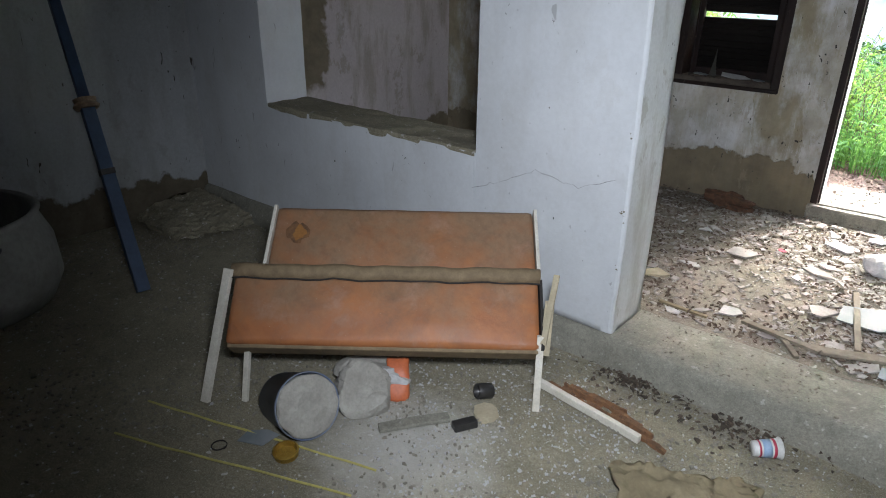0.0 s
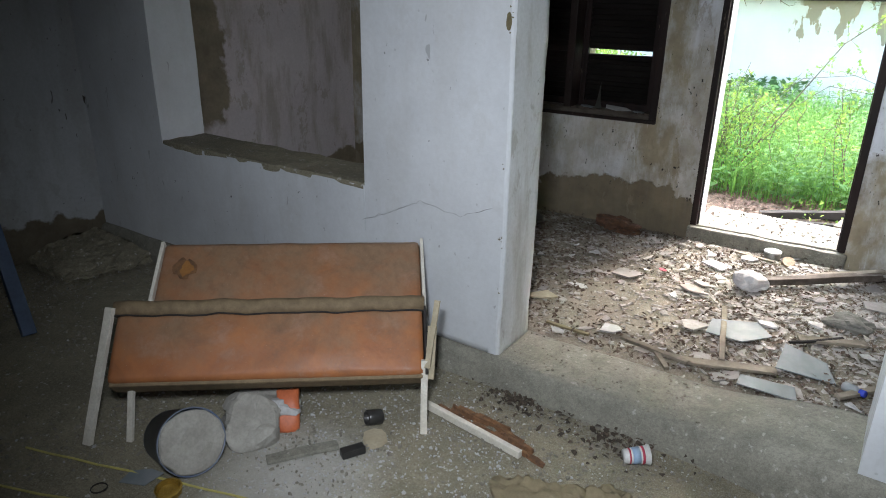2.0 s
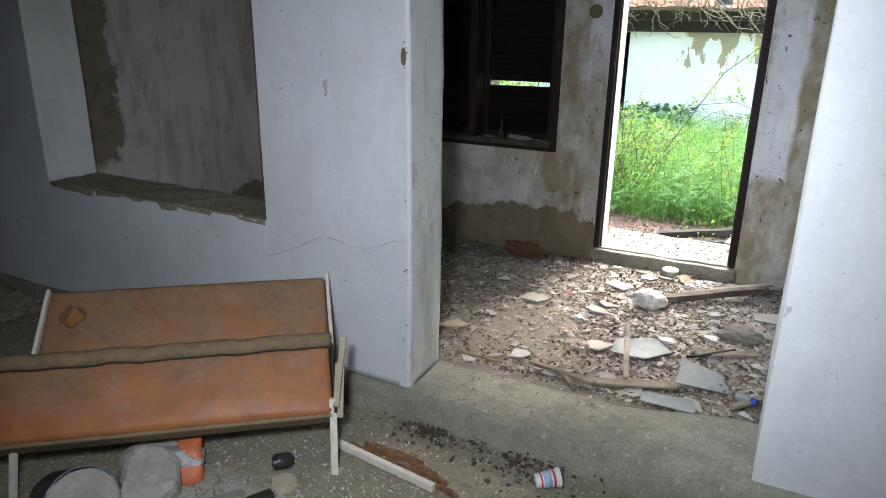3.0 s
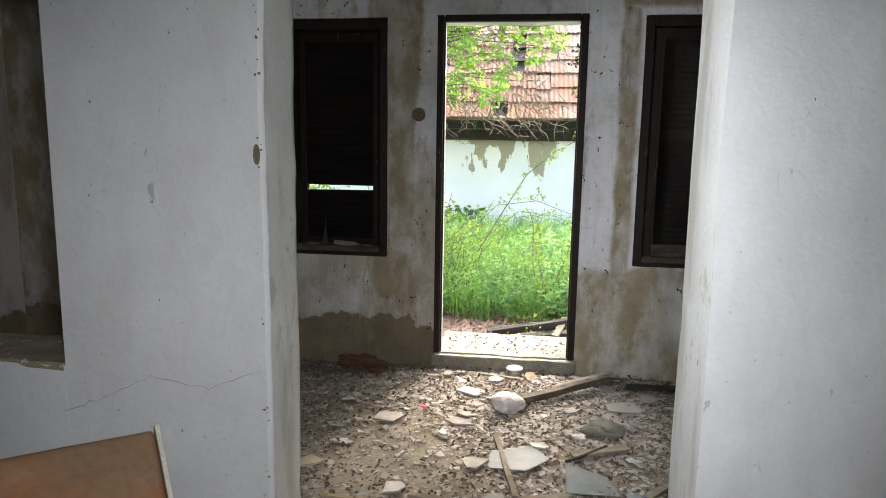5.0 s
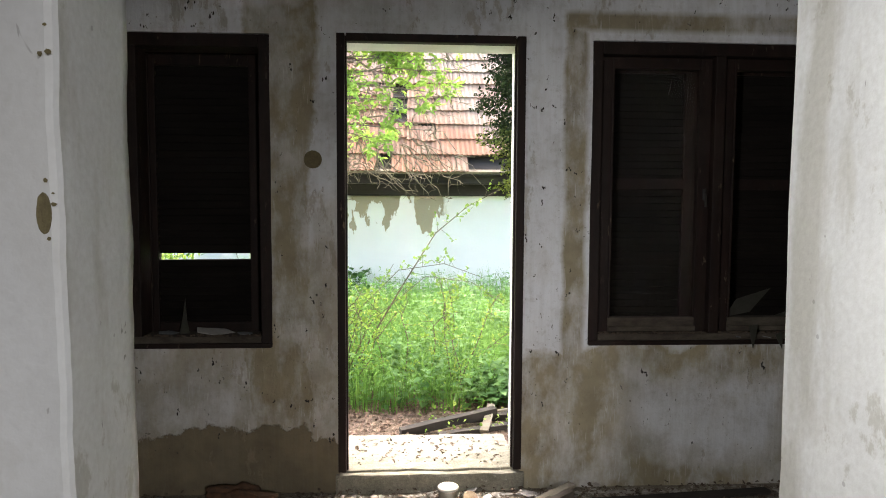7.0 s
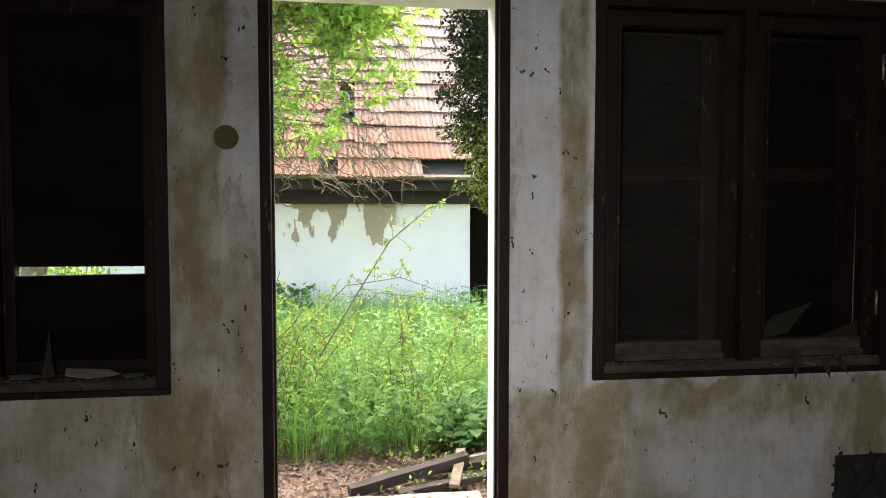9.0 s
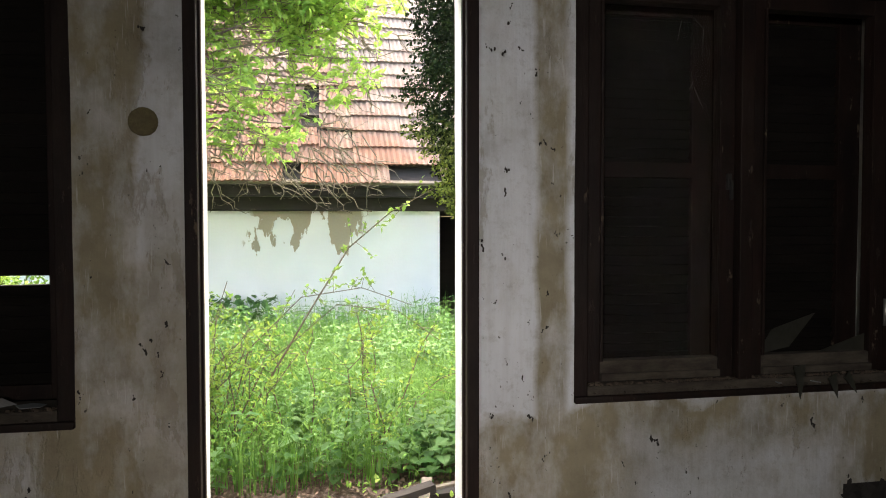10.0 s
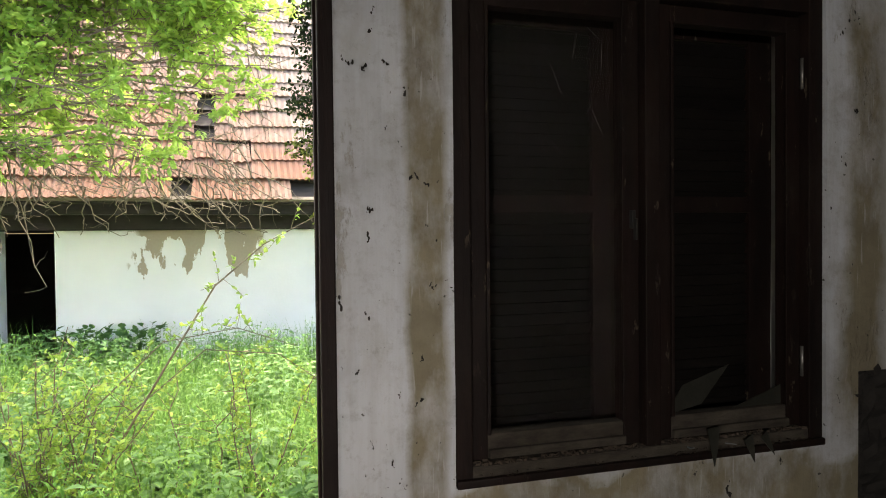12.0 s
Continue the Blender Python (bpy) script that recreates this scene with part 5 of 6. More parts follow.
# rubble that slid into the corner
v = []
bm = lump(0.5, 1.0, 0.7, 0.15, 0.3, sub=6)
for q in bm.verts:
    q.co += noise.noise_vector(q.co * 14) * 0.018 + noise.noise_vector(q.co * 40) * 0.012
    w = pose(-3.9, 2.2, 0.02, 0, 0, -30) @ q.co
    w.x, w.y = max(w.x, WX + 0.01), min(w.y, PY0 - 0.07)
    q.co = pose(-3.9, 2.2, 0.02, 0, 0, -30).inverted() @ w
single("mortar_mound", bm, M["floor"], "heap of brown mortar rubble in the corner", "rubble", pose(-3.9, 2.2, 0.02, 0, 0, -30))
bm = boxes((HX0 + 0.004, PY0 - 0.003, HZ0 - 0.018, HX1 - 0.004, PY1 + 0.003, HZ0 + 0.012), bevel=0.004)
bmesh.ops.subdivide_edges(bm, edges=[e for e in bm.edges if e.calc_length() > 0.2], cuts=24, use_grid_fill=True)
for q in bm.verts:
    q.co += noise.noise_vector(q.co * 9) * 0.010
    if q.co.z < HZ0 - 0.005:
        q.co.z += 0.02 * noise.noise(q.co * 5)
tagged(link("trim_hatch_sill", bm, M["floor"]), "crumbling brown mortar sill of the hatch", "sill", kind="structure")


def crack(points, name, y, w=0.0022):
    """A jagged dark crack that runs over a wall facing the front."""
    h = Heap()
    pts = []
    for a, b in zip(points, points[1:]):
        n = max(2, int(math.dist(a, b) / 0.025))
        pts += [(a[0] + (b[0] - a[0]) * k / n + rnd(-0.005, 0.005), a[1] + (b[1] - a[1]) * k / n + rnd(-0.006, 0.006)) for k in range(n)]
    for i, (p, q) in enumerate(zip(pts, pts[1:])):
        t = w * rnd(0.4, 1.2)
        h.add([(p[0], y, p[1] - t), (q[0], y, q[1] - t), (q[0], y, q[1] + t), (p[0], y, p[1] + t)], [(0, 1, 2, 3)])
    return h


def marks(name, label, y, spots, n, x0, x1, z0, z1, avoid, longest=0.05):
    """Dark root marks and flecks stuck on a wall."""
    h = Heap()
    todo = [(x, z, s) for x, z, s in spots]
    while len(todo) < n + len(spots):
        x, z = rnd(x0, x1), rnd(z0, z1)
        if not any(a < x < b and c < z < d for a, b, c, d in avoid):
            todo.append((x, z, 0.003 + longest * random.random() ** 2.5))
    for x, z, s in todo:
        g, turn, px, pz = rnd(-2.5, -0.7), rnd(-0.5, 0.5), x, z
        wide = rnd(0.0012, 0.0028) + s * rnd(0.02, 0.065)
        for k in range(max(1, int(s / 0.0045))):
            if random.random() < 0.8:
                sides, r = random.choice((5, 6, 7)), wide * rnd(0.4, 1.5)
                h.add([(px + u, y - 0.0004 * (k % 4), pz + v) for u, v in ragged(r, sides, rnd(0.6, 2.4), 0.65)], [tuple(range(sides))])
            px, pz = px + math.cos(g) * 0.0045, pz + math.sin(g) * 0.0045
            g += turn + rnd(-0.9, 0.9)
            if random.random() < 0.12:
                px, pz, g = x + rnd(-0.6, 0.6) * s, z + rnd(-0.9, 0.4) * s, rnd(-2.5, -0.7)
    tagged(h.make(name, M["soot"]), label, "root marks", kind="stuff")


marks("wall_flecks", "dark root marks and flecks on the plaster", BY0 - 0.006,
      [(0.165, 1.985, 0.05), (0.20, 1.975, 0.03), (0.245, 1.99, 0.03), (0.206, 1.60, 0.05), (0.20, 1.54, 0.04), (0.19, 1.33, 0.02), (0.20, 0.99, 0.03), (0.26, 0.93, 0.03),
       (-0.851, 1.354, 0.04), (-0.86, 1.05, 0.03), (-0.845, 0.98, 0.03), (-0.99, 2.16, 0.04), (-0.9, 2.0, 0.03), (-0.84, 2.1, 0.03)],
      330, -2.6, 1.85, 0.3, 2.6, [(DX0, DX1, 0, DZ1), (AX0, AX1, WZ0, WZ1), (CX0, CX1, WZ0, WZ1)])
marks("partition_flecks", "small dark flecks on the whitewash", PY0 - 0.007, [(-2.16, 0.66, 0.04), (-3.62, 0.5, 0.05), (-2.7, 0.55, 0.03), (-1.95, 0.42, 0.03), (-3.2, 0.55, 0.03)], 60, -4.0, -1.05, 0.25, 2.1,
      [(HX0, HX1, HZ0, HZ1), (OX0 - 0.05, OX1, 0, 2.2)], 0.02)
marks("partition_flecks", "small dark flecks on the whitewash", PY2 - 0.007, [], 40, 0.4, 2.4, 0.3, 2.3, [], 0.012)
h = crack([(-1.75, 0.60), (-1.42, 0.75), (-1.22, 0.72), (-1.09, 0.77), (-1.03, 0.79)], "crack", PY0 - 0.0065, 0.0007)
tagged(h.make("trim_crack", M["soot"]), "fine crack across the whitewash", "crack", kind="structure")


def plug(x, y, z, r, turn, label):
    bm = lathe([(r * 0.98, -0.01), (r, 0.001), (r * 0.93, 0.002), (r * 0.5, 0.0)], 24)
    for q in bm.verts:
        q.co += noise.noise_vector(q.co * 60) * 0.002
    single("wall_plug", bm, M["mortar"], label, "wall box", Matrix.Translation((x, y, z)) @ turn, "round wall boxes")


plug(-0.889, BY0 - 0.004, 1.724, 0.042, pose(0, 0, 0, 90), "round ochre mortar plug in the plaster wall")
plug(OX0 - 0.027, PY0 - 0.002, 1.504, 0.033, pose(0, 0, 0, 90, 0, 6) @ Matrix.Diagonal((0.33, 1, 1, 1)), "round ochre mortar plug at the wall's end")

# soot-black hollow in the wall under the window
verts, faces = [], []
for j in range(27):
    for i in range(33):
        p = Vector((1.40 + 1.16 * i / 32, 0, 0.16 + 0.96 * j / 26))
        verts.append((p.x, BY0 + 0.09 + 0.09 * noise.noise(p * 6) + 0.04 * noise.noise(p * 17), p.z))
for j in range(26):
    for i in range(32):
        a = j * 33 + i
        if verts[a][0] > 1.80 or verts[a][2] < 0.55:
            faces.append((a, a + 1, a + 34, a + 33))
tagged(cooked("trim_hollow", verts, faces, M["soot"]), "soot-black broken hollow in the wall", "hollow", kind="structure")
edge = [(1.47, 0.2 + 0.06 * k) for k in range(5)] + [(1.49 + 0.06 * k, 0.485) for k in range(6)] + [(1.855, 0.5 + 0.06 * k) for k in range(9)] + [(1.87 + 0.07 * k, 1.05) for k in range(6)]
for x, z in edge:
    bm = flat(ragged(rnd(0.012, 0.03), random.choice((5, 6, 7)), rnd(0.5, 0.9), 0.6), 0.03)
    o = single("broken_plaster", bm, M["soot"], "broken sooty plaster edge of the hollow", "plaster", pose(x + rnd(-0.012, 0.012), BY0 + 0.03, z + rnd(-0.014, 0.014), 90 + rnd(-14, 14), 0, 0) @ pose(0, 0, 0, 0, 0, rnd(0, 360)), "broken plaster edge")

# ---- loose grit and rubble ----
def scatter(n, pick, size, heap, flatness=0.5, power=3):
    for _ in range(n):
        x, y, z = pick()
        r = size[0] + (size[1] - size[0]) * random.random() ** power
        k = random.choice((3, 4, 4, 5))
        pts = angular(r, k, rnd(0.35, 1.0))
        t = r * flatness * rnd(0.3, 1.0)
        m = pose(x, y, z, rnd(-14, 14), rnd(-14, 14), rnd(0, 360))
        v = [m @ Vector((a, b, -0.002)) for a, b in pts] + [m @ Vector((a * 0.8, b * 0.8, t)) for a, b in pts]
        heap.add(v, [tuple(range(k, 2 * k))] + [(i, (i + 1) % k, k + (i + 1) % k, k + i) for i in range(k)])


def front_spot():
    while True:
        x, y = rnd(-3.9, 1.5), rnd(0.4, 2.34)
        c = noise.noise(Vector((x * 2.1, y * 2.1, 5)))
        if random.random() < 0.35 + c + 0.45 * (y > 1.9) * (x > -1.4):
            return x, y, 0.003


h = Heap()
scatter(15000, front_spot, (0.0012, 0.014), h, 0.7, 2.6)
tagged(h.make("grit", M["grit"]), "grit and mortar crumbs on the floor", "grit", kind="stuff")
h = Heap()
scatter(4200, front_spot, (0.0008, 0.008), h, 0.5, 3.5)
scatter(3400, lambda: (random.gauss(-1.1, 0.38), min(2.3, random.gauss(1.65, 0.3)), 0.003), (0.0008, 0.011), h, 0.5, 3.5)
tagged(h.make("plaster_crumbs", M["white_shard"]), "white plaster crumbs on the floor", "crumbs", kind="stuff")


def leaf_litter(name, label, n, pick, size, mat="litter"):
    h = Heap()
    for _ in range(n):
        x, y, z = pick()
        p = Vector((x, y, z + rnd(0.004, 0.022)))
        h.leaf(p, Vector((rnd(-1, 1), rnd(-1, 1), rnd(-0.25, 0.35))), unit() * 0.5 + UP, rnd(*size), rnd(*size) * 0.6, 0.25)
    tagged(h.make(name, M[mat]), label, "dead leaves", kind="stuff")


def kerb_spot():
    x, spread = random.choice(((rnd(-1.0, -0.6), 0.07), (random.gauss(-0.45, 0.09), 0.10), (random.gauss(-0.42, 0.06), 0.09), (random.gauss(-0.85, 0.05), 0.05), (rnd(-1.6, 1.2), 0.12)))
    return x, 2.325 - abs(random.gauss(0, spread)), 0.0


leaf_litter("kerb_leaves", "dead brown leaves gathered along the kerb", 130, kerb_spot, (0.012, 0.042), "litter_dark")
leaf_litter("kerb_leaf_bits", "crumbled brown leaves and grit along the kerb", 260, kerb_spot, (0.006, 0.026), "litter")
h = Heap()
scatter(1500, kerb_spot, (0.0012, 0.012), h, 0.5, 2.5)
tagged(h.make("kerb_crumbs", M["grit"]), "mortar crumbs gathered along the kerb", "grit", kind="stuff")


def back_spot():
    while True:
        x, y = rnd(-3.0, 2.3), rnd(2.72, 4.48)
        bare = math.exp(-(((x + 0.75) / 0.34) ** 2 + ((y - 3.2) / 0.42) ** 2))
        if random.random() < 0.75 + 0.6 * noise.noise(Vector((x * 1.6, y * 1.6, 8))) - 0.7 * bare:
            return x, y, 0.118


leaf_litter("floor_leaves", "dead brown leaves strewn over the floor", 11500, back_spot, (0.010, 0.036))
h = Heap()
scatter(10500, back_spot, (0.003, 0.036), h, 0.07, 3.2)
scatter(6000, lambda: (max(-1.6, min(1.4, random.gauss(-0.05, 0.55))), max(2.75, min(4.42, random.gauss(3.75, 0.42))), 0.126), (0.003, 0.045), h, 0.06, 3.4)
tagged(h.make("rubble_crumbs", M["shard"]), "broken plaster crumbs over the floor", "rubble", kind="stuff")


def kerb_top():
    return rnd(-0.98, 0.34), rnd(2.36, 2.68), 0.128


h = Heap()
scatter(420, kerb_top, (0.002, 0.012), h, 0.6)
tagged(h.make("kerb_grit", M["grit"]), "grit on the raised kerb", "grit", kind="stuff")

chips = []
for k in range(14):
    bm = flat(angular(0.055, random.choice((3, 4, 4, 5)), rnd(0.35, 0.9)), rnd(0.002, 0.007), 0.003)
    me = bpy.data.meshes.new("plaster_chip")
    bm.normal_update(), bm.to_mesh(me), bm.free()
    me.materials.append(M["shard"] if k < 12 else M["white_shard"])
    chips.append(me)
for k in range(285):
    x, y, z = back_spot()
    if x < -1.6 and random.random() < 0.6:
        continue
    o = new("plaster_chip", random.choice(chips))
    s = 0.4 + 1.1 * random.random() ** 2
    o.matrix_world = pose(x, y, z + rnd(0.006, 0.02), rnd(-16, 16), rnd(-16, 16), rnd(0, 360)) @ Matrix.Diagonal((s, s, 1, 1))
    tagged(o, "broken grey-white plaster chip on the floor", "plaster chip", "plaster chips")


def slab(x, y, r, squash, turn, mat, label, category="plaster chip", name="plaster_chip", thick=0.009, tilt=(3, 4), z=0.135):
    single(name, flat(angular(r, random.choice((4, 5, 5)), squash), thick, 0.004), M[mat], label, category, pose(x, y, z, tilt[0] + rnd(-6, 6), tilt[1] + rnd(-6, 6), turn))


slab(-0.385, 3.176, 0.085, 0.7, 20, "shard", "large broken plaster slab on the rubble")
slab(-0.50, 3.60, 0.11, 0.5, -35, "shard", "long broken plaster slab on the rubble")
slab(-0.48, 4.06, 0.11, 0.6, 10, "white_shard", "white broken plaster slab on the rubble")
slab(-0.87, 3.61, 0.11, 0.6, 25, "shard", "flat grey slab on the rubble")
slab(-1.12, 3.05, 0.10, 0.6, 40, "card", "torn brown cardboard scrap", "cardboard", "cardboard")
slab(-0.70, 2.90, 0.075, 0.7, 0, "white_shard", "pale plaster chip on bare floor")
slab(0.33, 3.32, 0.05, 0.8, 10, "white_shard", "white card scrap on the rubble", "card", "card_scrap", 0.004)
slab(-0.10, 3.40, 0.06, 0.7, 10, "white_shard", "white plaster chip on the rubble")
slab(0.10, 3.52, 0.055, 0.8, 60, "white_shard", "white plaster chip on the rubble")
slab(0.35, 3.95, 0.14, 0.7, 15, "shard", "large pale plaster slab on the rubble")
slab(-0.35, 4.28, 0.07, 0.7, 15, "white_shard", "white plaster chip near the threshold")
slab(0.52, 4.1, 0.10, 0.7, 70, "shard", "broken plaster slab on the rubble")
for x, y, pts, turn, tilt, lab in ((-0.19, 3.21, [(-0.14, -0.06), (0.02, -0.10), (0.14, -0.02), (0.08, 0.09), (-0.12, 0.07)], 10, (6, -3), "frosted glass sheet lying on the rubble"),
                                  (0.10, 3.05, [(-0.12, -0.07), (0.11, -0.10), (0.10, 0.03), (-0.05, 0.12)], 20, (10, 5), "frosted glass pane lying on the rubble"),
                                  (0.01, 2.76, [(-0.11, -0.04), (0.11, -0.05), (0.10, 0.05), (-0.10, 0.04)], 8, (2, 3), "greenish glass sheet by the kerb")):
    single("glass_sheet", flat(pts, 0.004), M["sheet"], lab, "glass sheet", pose(x, y, 0.155, *tilt, turn))
bm = lump(0.078, 1.1, 0.9, 0.85, 0.3)
single("stone", bm, M["stone"], "pale round-edged stone on the rubble", "stone", pose(-0.265, 3.83, 0.165), smooth=False)
single("stone", lump(0.08, 1.3, 0.8, 0.6, 0.4), M["dark_stone"], "dark grey stone on the rubble", "stone", pose(0.23, 3.63, 0.14))
single("brick", lump(0.105, 1.4, 0.6, 0.62, 0.75, sub=4), M["brick"], "weathered red-brown brick fragment by the wall", "brick", pose(-1.22, 4.36, 0.15, 0, 0, -12))
single("brick", lump(0.06, 1.4, 0.8, 0.6, 0.35), M["dark_stone"], "grey block fragment by the wall", "brick", pose(-1.75, 4.2, 0.14, 0, 0, -12))
tin = thing("tin_can", "white lidded tin standing by the threshold", "tin", pose(-0.25, 4.405, 0.118))
part("body", lathe([(0.044, 0.0), (0.046, 0.004), (0.046, 0.045), (0.044, 0.047)], 24), M["metal"], tin, "", True)
part("lid", lathe([(0.049, 0.046), (0.050, 0.049), (0.050, 0.056), (0.046, 0.059), (0.02, 0.058)], 24), M["cup"], tin, "white plastic lid", True)
single("tin_can", lathe([(0.034, 0.0), (0.036, 0.003), (0.036, 0.03), (0.034, 0.033), (0.02, 0.031)], 20), M["rust"], "small rusty round tin", "tin", pose(-0.155, 4.35, 0.125, 35, 0, 20))
for a, b, w, t, mt, lab in (((-0.2, 3.90, 0.145), (0.31, 4.28, 0.17), 0.048, 0.036, "old_batten", "weathered wooden batten on the rubble"),
                            ((-0.02, 4.08, 0.165), (0.33, 4.33, 0.20), 0.045, 0.016, "wood", "pale weathered board resting on a batten"),
                            ((-0.305, 3.44, 0.15), (-0.19, 2.89, 0.14), 0.026, 0.014, "wood", "narrow pale lath on the rubble"),
                            ((-0.34, 2.80, 0.135), (0.02, 2.93, 0.14), 0.055, 0.012, "wood", "short weathered board by the kerb"),
                            ((-0.62, 2.86, 0.13), (-0.30, 2.78, 0.14), 0.03, 0.014, "wood", "narrow weathered lath by the kerb"),
                            ((-0.46, 2.83, 0.13), (-0.36, 2.68, 0.14), 0.022, 0.012, "wood", "broken lath by the kerb"),
                            ((-0.97, 2.80, 0.13), (-0.75, 2.79, 0.13), 0.02, 0.01, "tan", "yellowish stick by the kerb"),
                            ((0.05, 3.30, 0.145), (0.31, 3.40, 0.15), 0.05, 0.014, "wood", "weathered wooden block on the rubble"),
                            ((0.02, 3.22, 0.15), (0.22, 3.40, 0.155), 0.014, 0.01, "dark_wood", "dark stick on the rubble"),
                            ((-0.45, 4.36, 0.13), (-0.22, 4.30, 0.135), 0.025, 0.012, "wood", "pale lath before the threshold"),
                            ((0.42, 4.28, 0.13), (1.3, 4.36, 0.13), 0.05, 0.02, "dark_wood", "dark board along the wall"),
                            ((0.25, 2.86, 0.14), (0.42, 3.05, 0.15), 0.03, 0.015, "wood", "short stick by the wall")):
    bm, m = stick(a, b, w, t, 0.004)
    single("wood_lath", bm, M[mt], lab, "wood", m, "loose laths")
bt = thing("plastic_bottle", "small blue and clear plastic bottle", "bottle", Matrix.Translation((0.26, 2.97, 0.148)) @ pose(0, 0, 0, 84, 0, 60) @ Matrix.Scale(0.72, 4))
part("body", lathe([(0.02, 0.0), (0.027, 0.006), (0.027, 0.07), (0.012, 0.095)], 18), M["sheet"], bt, "clear bottle", True)
part("cap", lathe([(0.012, 0.095), (0.02, 0.096), (0.02, 0.125), (0.016, 0.128)], 18), M["bottle"], bt, "bright blue cap", True)
single("red_scrap", flat(ragged(0.03, 6, 0.7), 0.003), M["red"], "small red plastic scrap", "scrap", pose(-0.72, 3.78, 0.14, 4, 5, 0))
# shards and dirt on the window sills
for x, y, z, r, mt, lab in ((1.22, BY0 + 0.03, WZ0 + 0.03, 0.05, "sheet", "glass splinter on the window sill"), (1.36, BY0 + 0.03, WZ0 + 0.03, 0.045, "sheet", "glass splinter on the window sill"),
                            (-1.37, BY0 + 0.09, WZ0 + 0.056, 0.13, "white_shard", "white paper on the window sill"), (-1.23, BY0 + 0.06, WZ0 + 0.056, 0.06, "sheet", "glass splinter on the window sill"), (-1.6, BY0 + 0.08, WZ0 + 0.056, 0.07, "sheet", "glass splinter on the window sill")):
    single("glass_splinter" if mt == "sheet" else "paper", flat(ragged(r, 5, 0.45, 0.4), 0.003), M[mt], lab, "glass" if mt == "sheet" else "paper", pose(x, y, z, 12, 8, rnd(0, 60)))
single("glass_splinter", flat([(-0.022, 0), (0.026, 0), (0.012, 0.07), (0.002, 0.17), (-0.008, 0.08)], 0.003), M["dirty_glass"], "upright pointed glass splinter in the sash", "glass", pose(-1.53, BY0 + 0.10, WZ0 + 0.05, 84, 0, 0))
h = Heap()
scatter(220, lambda: (rnd(1.13, 1.62), BY0 + rnd(-0.01, 0.045), WZ0 + 0.026), (0.0015, 0.011), h, 0.3)
scatter(160, lambda: (rnd(0.5, 1.05), BY0 + rnd(-0.01, 0.045), WZ0 + 0.026), (0.0015, 0.010), h, 0.3)
scatter(140, lambda: (rnd(-2.3, -1.15), BY0 + rnd(-0.01, 0.045), WZ0 + 0.026), (0.0015, 0.011), h, 0.3)
tagged(h.make("sill_dirt", M["litter_dark"]), "crumbs and dirt on the window sills", "dirt", kind="stuff")
for x, w, top, drop, lean in ((1.27, 0.028, 0.09, 0.11, 8), (1.40, 0.022, 0.05, 0.075, -6), (1.46, 0.018, 0.055, 0.07, -22)):
    single("glass_splinter", flat([(-w, 0), (w * 0.6, 0.012), (w * 0.5, -drop * 0.5), (w * 0.2, -drop), (-w * 0.3, -drop * 0.6)], 0.003), M["dirty_glass"],
           "dirty glass splinter hanging over the window sill", "glass", pose(x, BY0 - 0.012, WZ0 + top, 84, lean, 0), "glass splinters on the sill")
h = Heap()
scatter(420, lambda: (rnd(0.5, 1.66), BY0 + rnd(0.018, 0.05), WZ0 + 0.052), (0.002, 0.014), h, 0.5)
scatter(260, lambda: (rnd(-2.3, -1.15), BY0 + rnd(0.018, 0.05), WZ0 + 0.052), (0.002, 0.014), h, 0.5)
tagged(h.make("ledge_dirt", M["litter"]), "dirt and dead leaves along the window ledges", "dirt", kind="stuff")
# chipped spots along the worn arris
h = Heap()
for _ in range(11):
    z = rnd(0.2, 2.1)
    for k in range(random.choice((1, 2, 3))):
        pts = ragged(rnd(0.003, 0.009), 6, rnd(0.4, 0.7), 0.6)
        zc, xc = z + rnd(-0.03, 0.03), OX0 - rnd(0.006, 0.022)
        h.add([(xc + a, PY0 - 0.009, zc + 1.6 * b) for a, b in pts], [tuple(range(6))])
tagged(h.make("arris_chips", M["mortar"]), "small chips along the worn plaster edge", "chips", kind="stuff")
# cobweb threads on the pane
h = Heap()
for _ in range(9):
    x, z = rnd(0.62, 1.0), rnd(1.8, 2.15)
    v, f = tube([(x, BY0 + 0.07, z), (x + rnd(-0.02, 0.04), BY0 + 0.069, z - rnd(0.02, 0.1))], 0.0004, 0.0003, 3)
    h.add(v, f)
tagged(h.make("cobweb", M["white_shard"]), "torn cobweb threads on the window", "cobweb", kind="stuff")

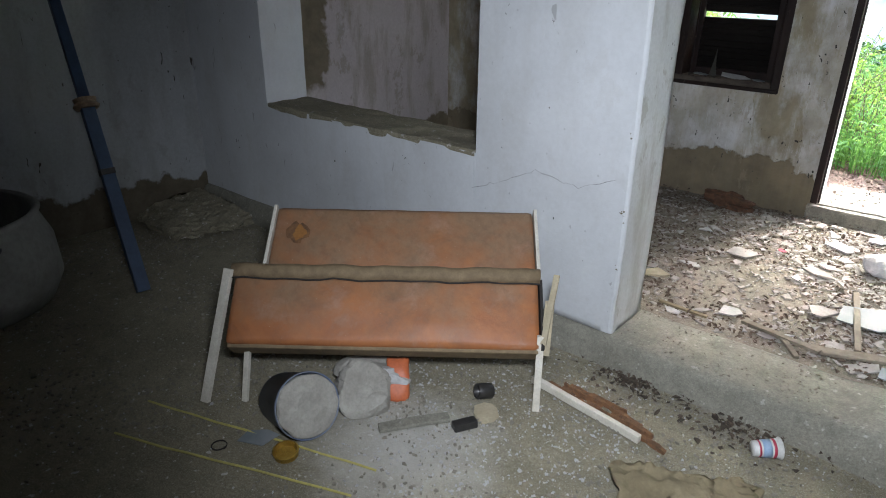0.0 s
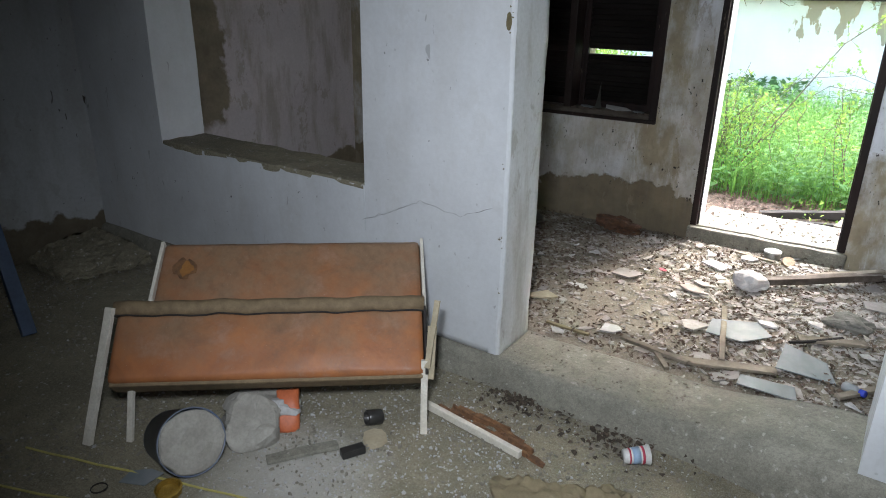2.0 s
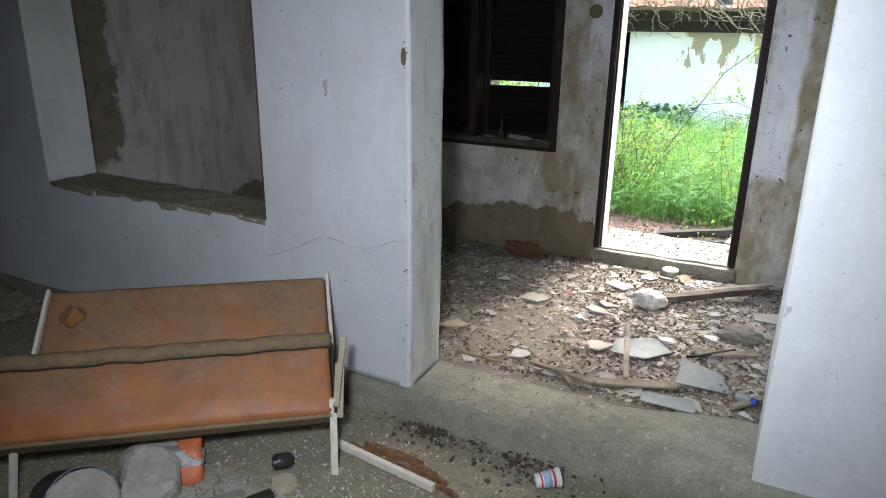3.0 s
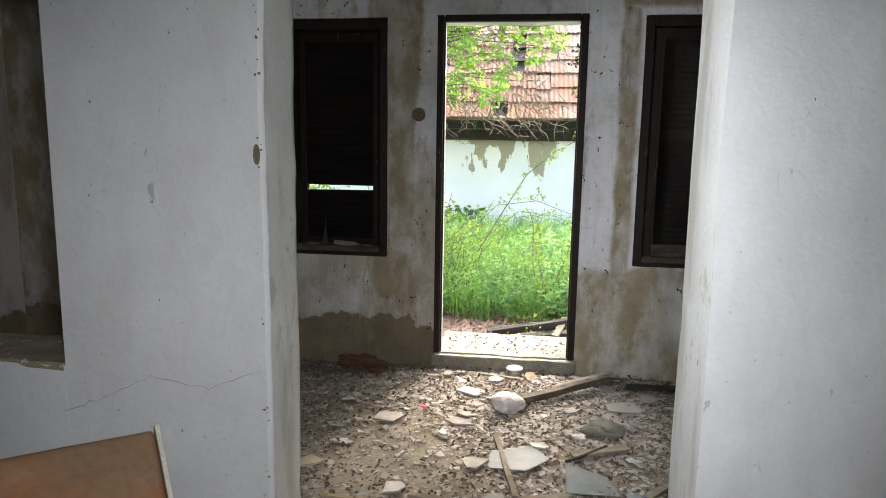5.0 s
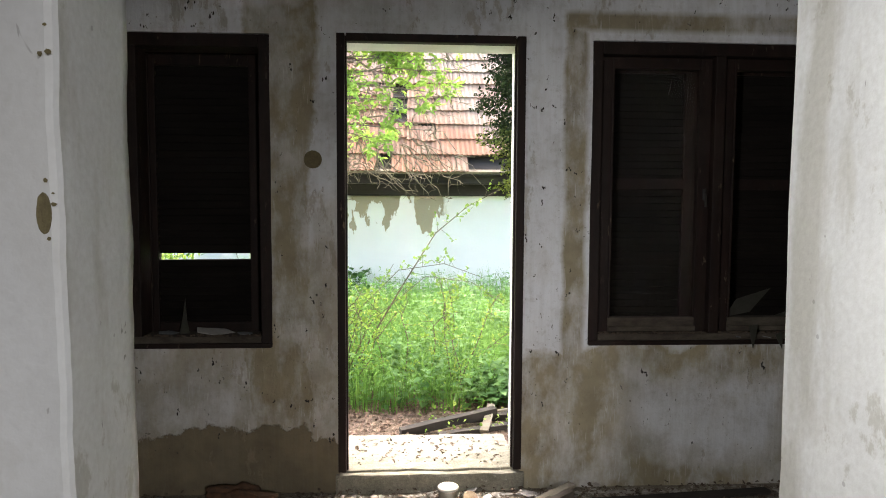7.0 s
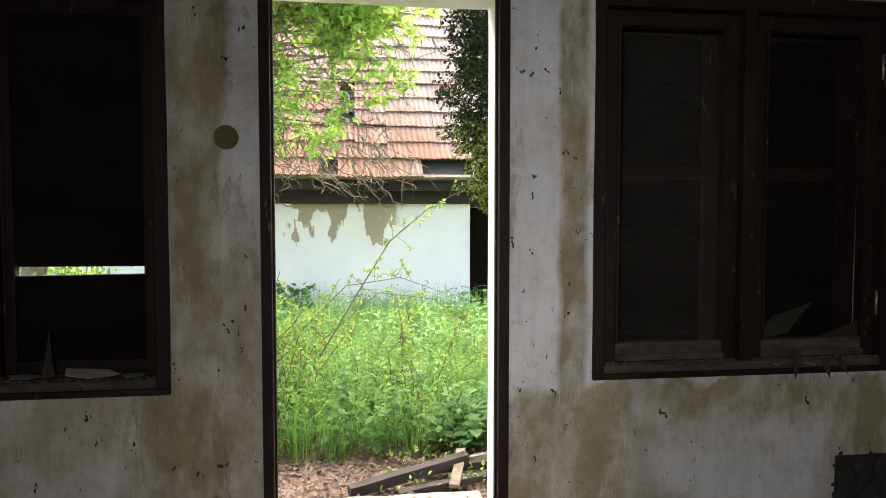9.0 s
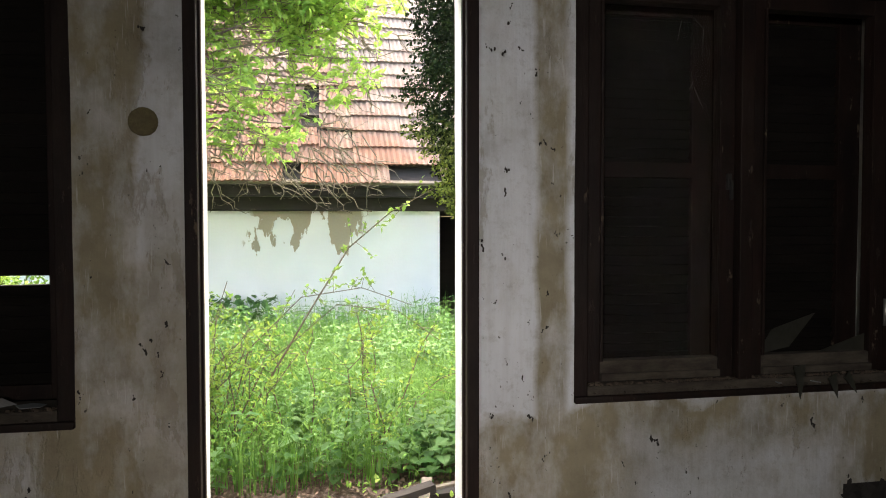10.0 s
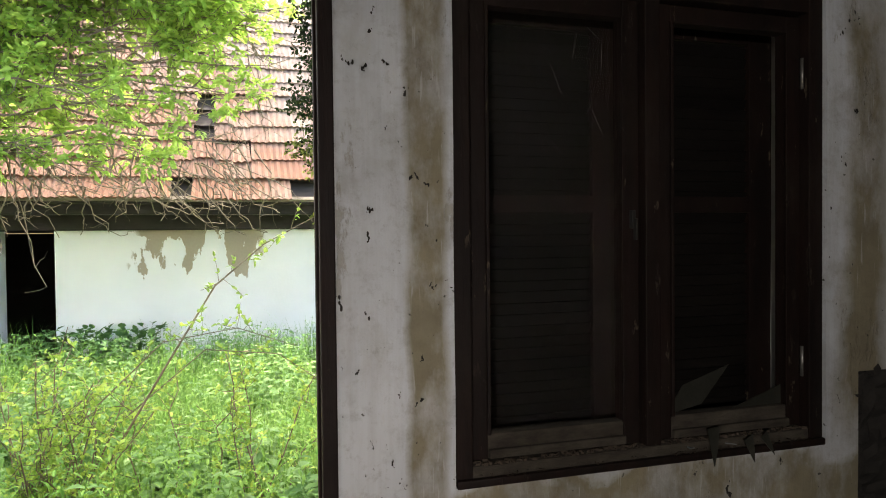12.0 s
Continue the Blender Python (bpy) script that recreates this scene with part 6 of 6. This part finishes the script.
# ---- yard floor ----
leaf_litter("yard_leaves", "brown dead leaves over the yard soil", 6500, lambda: (rnd(-2.2, 2.2), 5.02 + 1.1 * random.random() ** 1.2, 0.112), (0.018, 0.05), "yard_litter")
for a, b, w, t, mt in (((-0.48, 5.22, 0.13), (0.12, 5.42, 0.19), 0.06, 0.05, "dark_wood"), ((-0.25, 5.18, 0.13), (0.3, 5.34, 0.15), 0.05, 0.03, "dark_wood"),
                       ((-0.1, 5.45, 0.14), (0.55, 5.36, 0.2), 0.07, 0.04, "dark_wood"), ((0.02, 5.2, 0.15), (0.1, 5.5, 0.22), 0.05, 0.02, "wood"),
                       ((-0.35, 5.3, 0.17), (0.25, 5.48, 0.2), 0.03, 0.02, "wood")):
    bm, m = stick(a, b, w, t, 0.006)
    single("yard_board", bm, M[mt], "old dark board lying in the leaves", "board", m, "old boards in the yard")
h = Heap()
for _ in range(150):
    x, y = rnd(-0.35, 0.4), rnd(5.2, 5.6)
    p = Vector((x, y, 0.13 + rnd(0, 0.09)))
    h.leaf(p, unit() + UP * 0.5, UP, rnd(0.02, 0.04), rnd(0.012, 0.024))
tagged(h.make("ground_weeds", M["bramble_leaf"]), "small light green weeds among the boards", "weeds", kind="stuff")
h = Heap()
for _ in range(420):
    x = rnd(-2.1, -0.9)
    p = Vector((x, rnd(9.9, 10.55), rnd(0.15, 0.62)))
    h.leaf(p, unit() + UP * 0.2, UP, rnd(0.06, 0.11), rnd(0.06, 0.09))
tagged(h.make("ivy", M["ivy"]), "dark ivy at the foot of the outhouse wall", "ivy", kind="stuff")
single("yard_stone", lump(0.22, 1.0, 0.7, 1.3, 0.3), M["stone"], "pale upright stone beside the outhouse", "stone", pose(1.5, 10.0, 0.25))

h = Heap()
scatter(160, lambda: (rnd(DX0 + 0.05, DX1 - 0.05), rnd(4.58, 5.0), DZ0 + 0.004), (0.003, 0.018), h, 0.4)
tagged(h.make("step_crumbs", M["grit"]), "crumbs and grit on the doorstep", "grit", kind="stuff")
leaf_litter("step_leaves", "dead leaves on the doorstep", 70, lambda: (rnd(DX0 + 0.05, DX1 - 0.05), rnd(4.6, 5.0), DZ0), (0.015, 0.04))
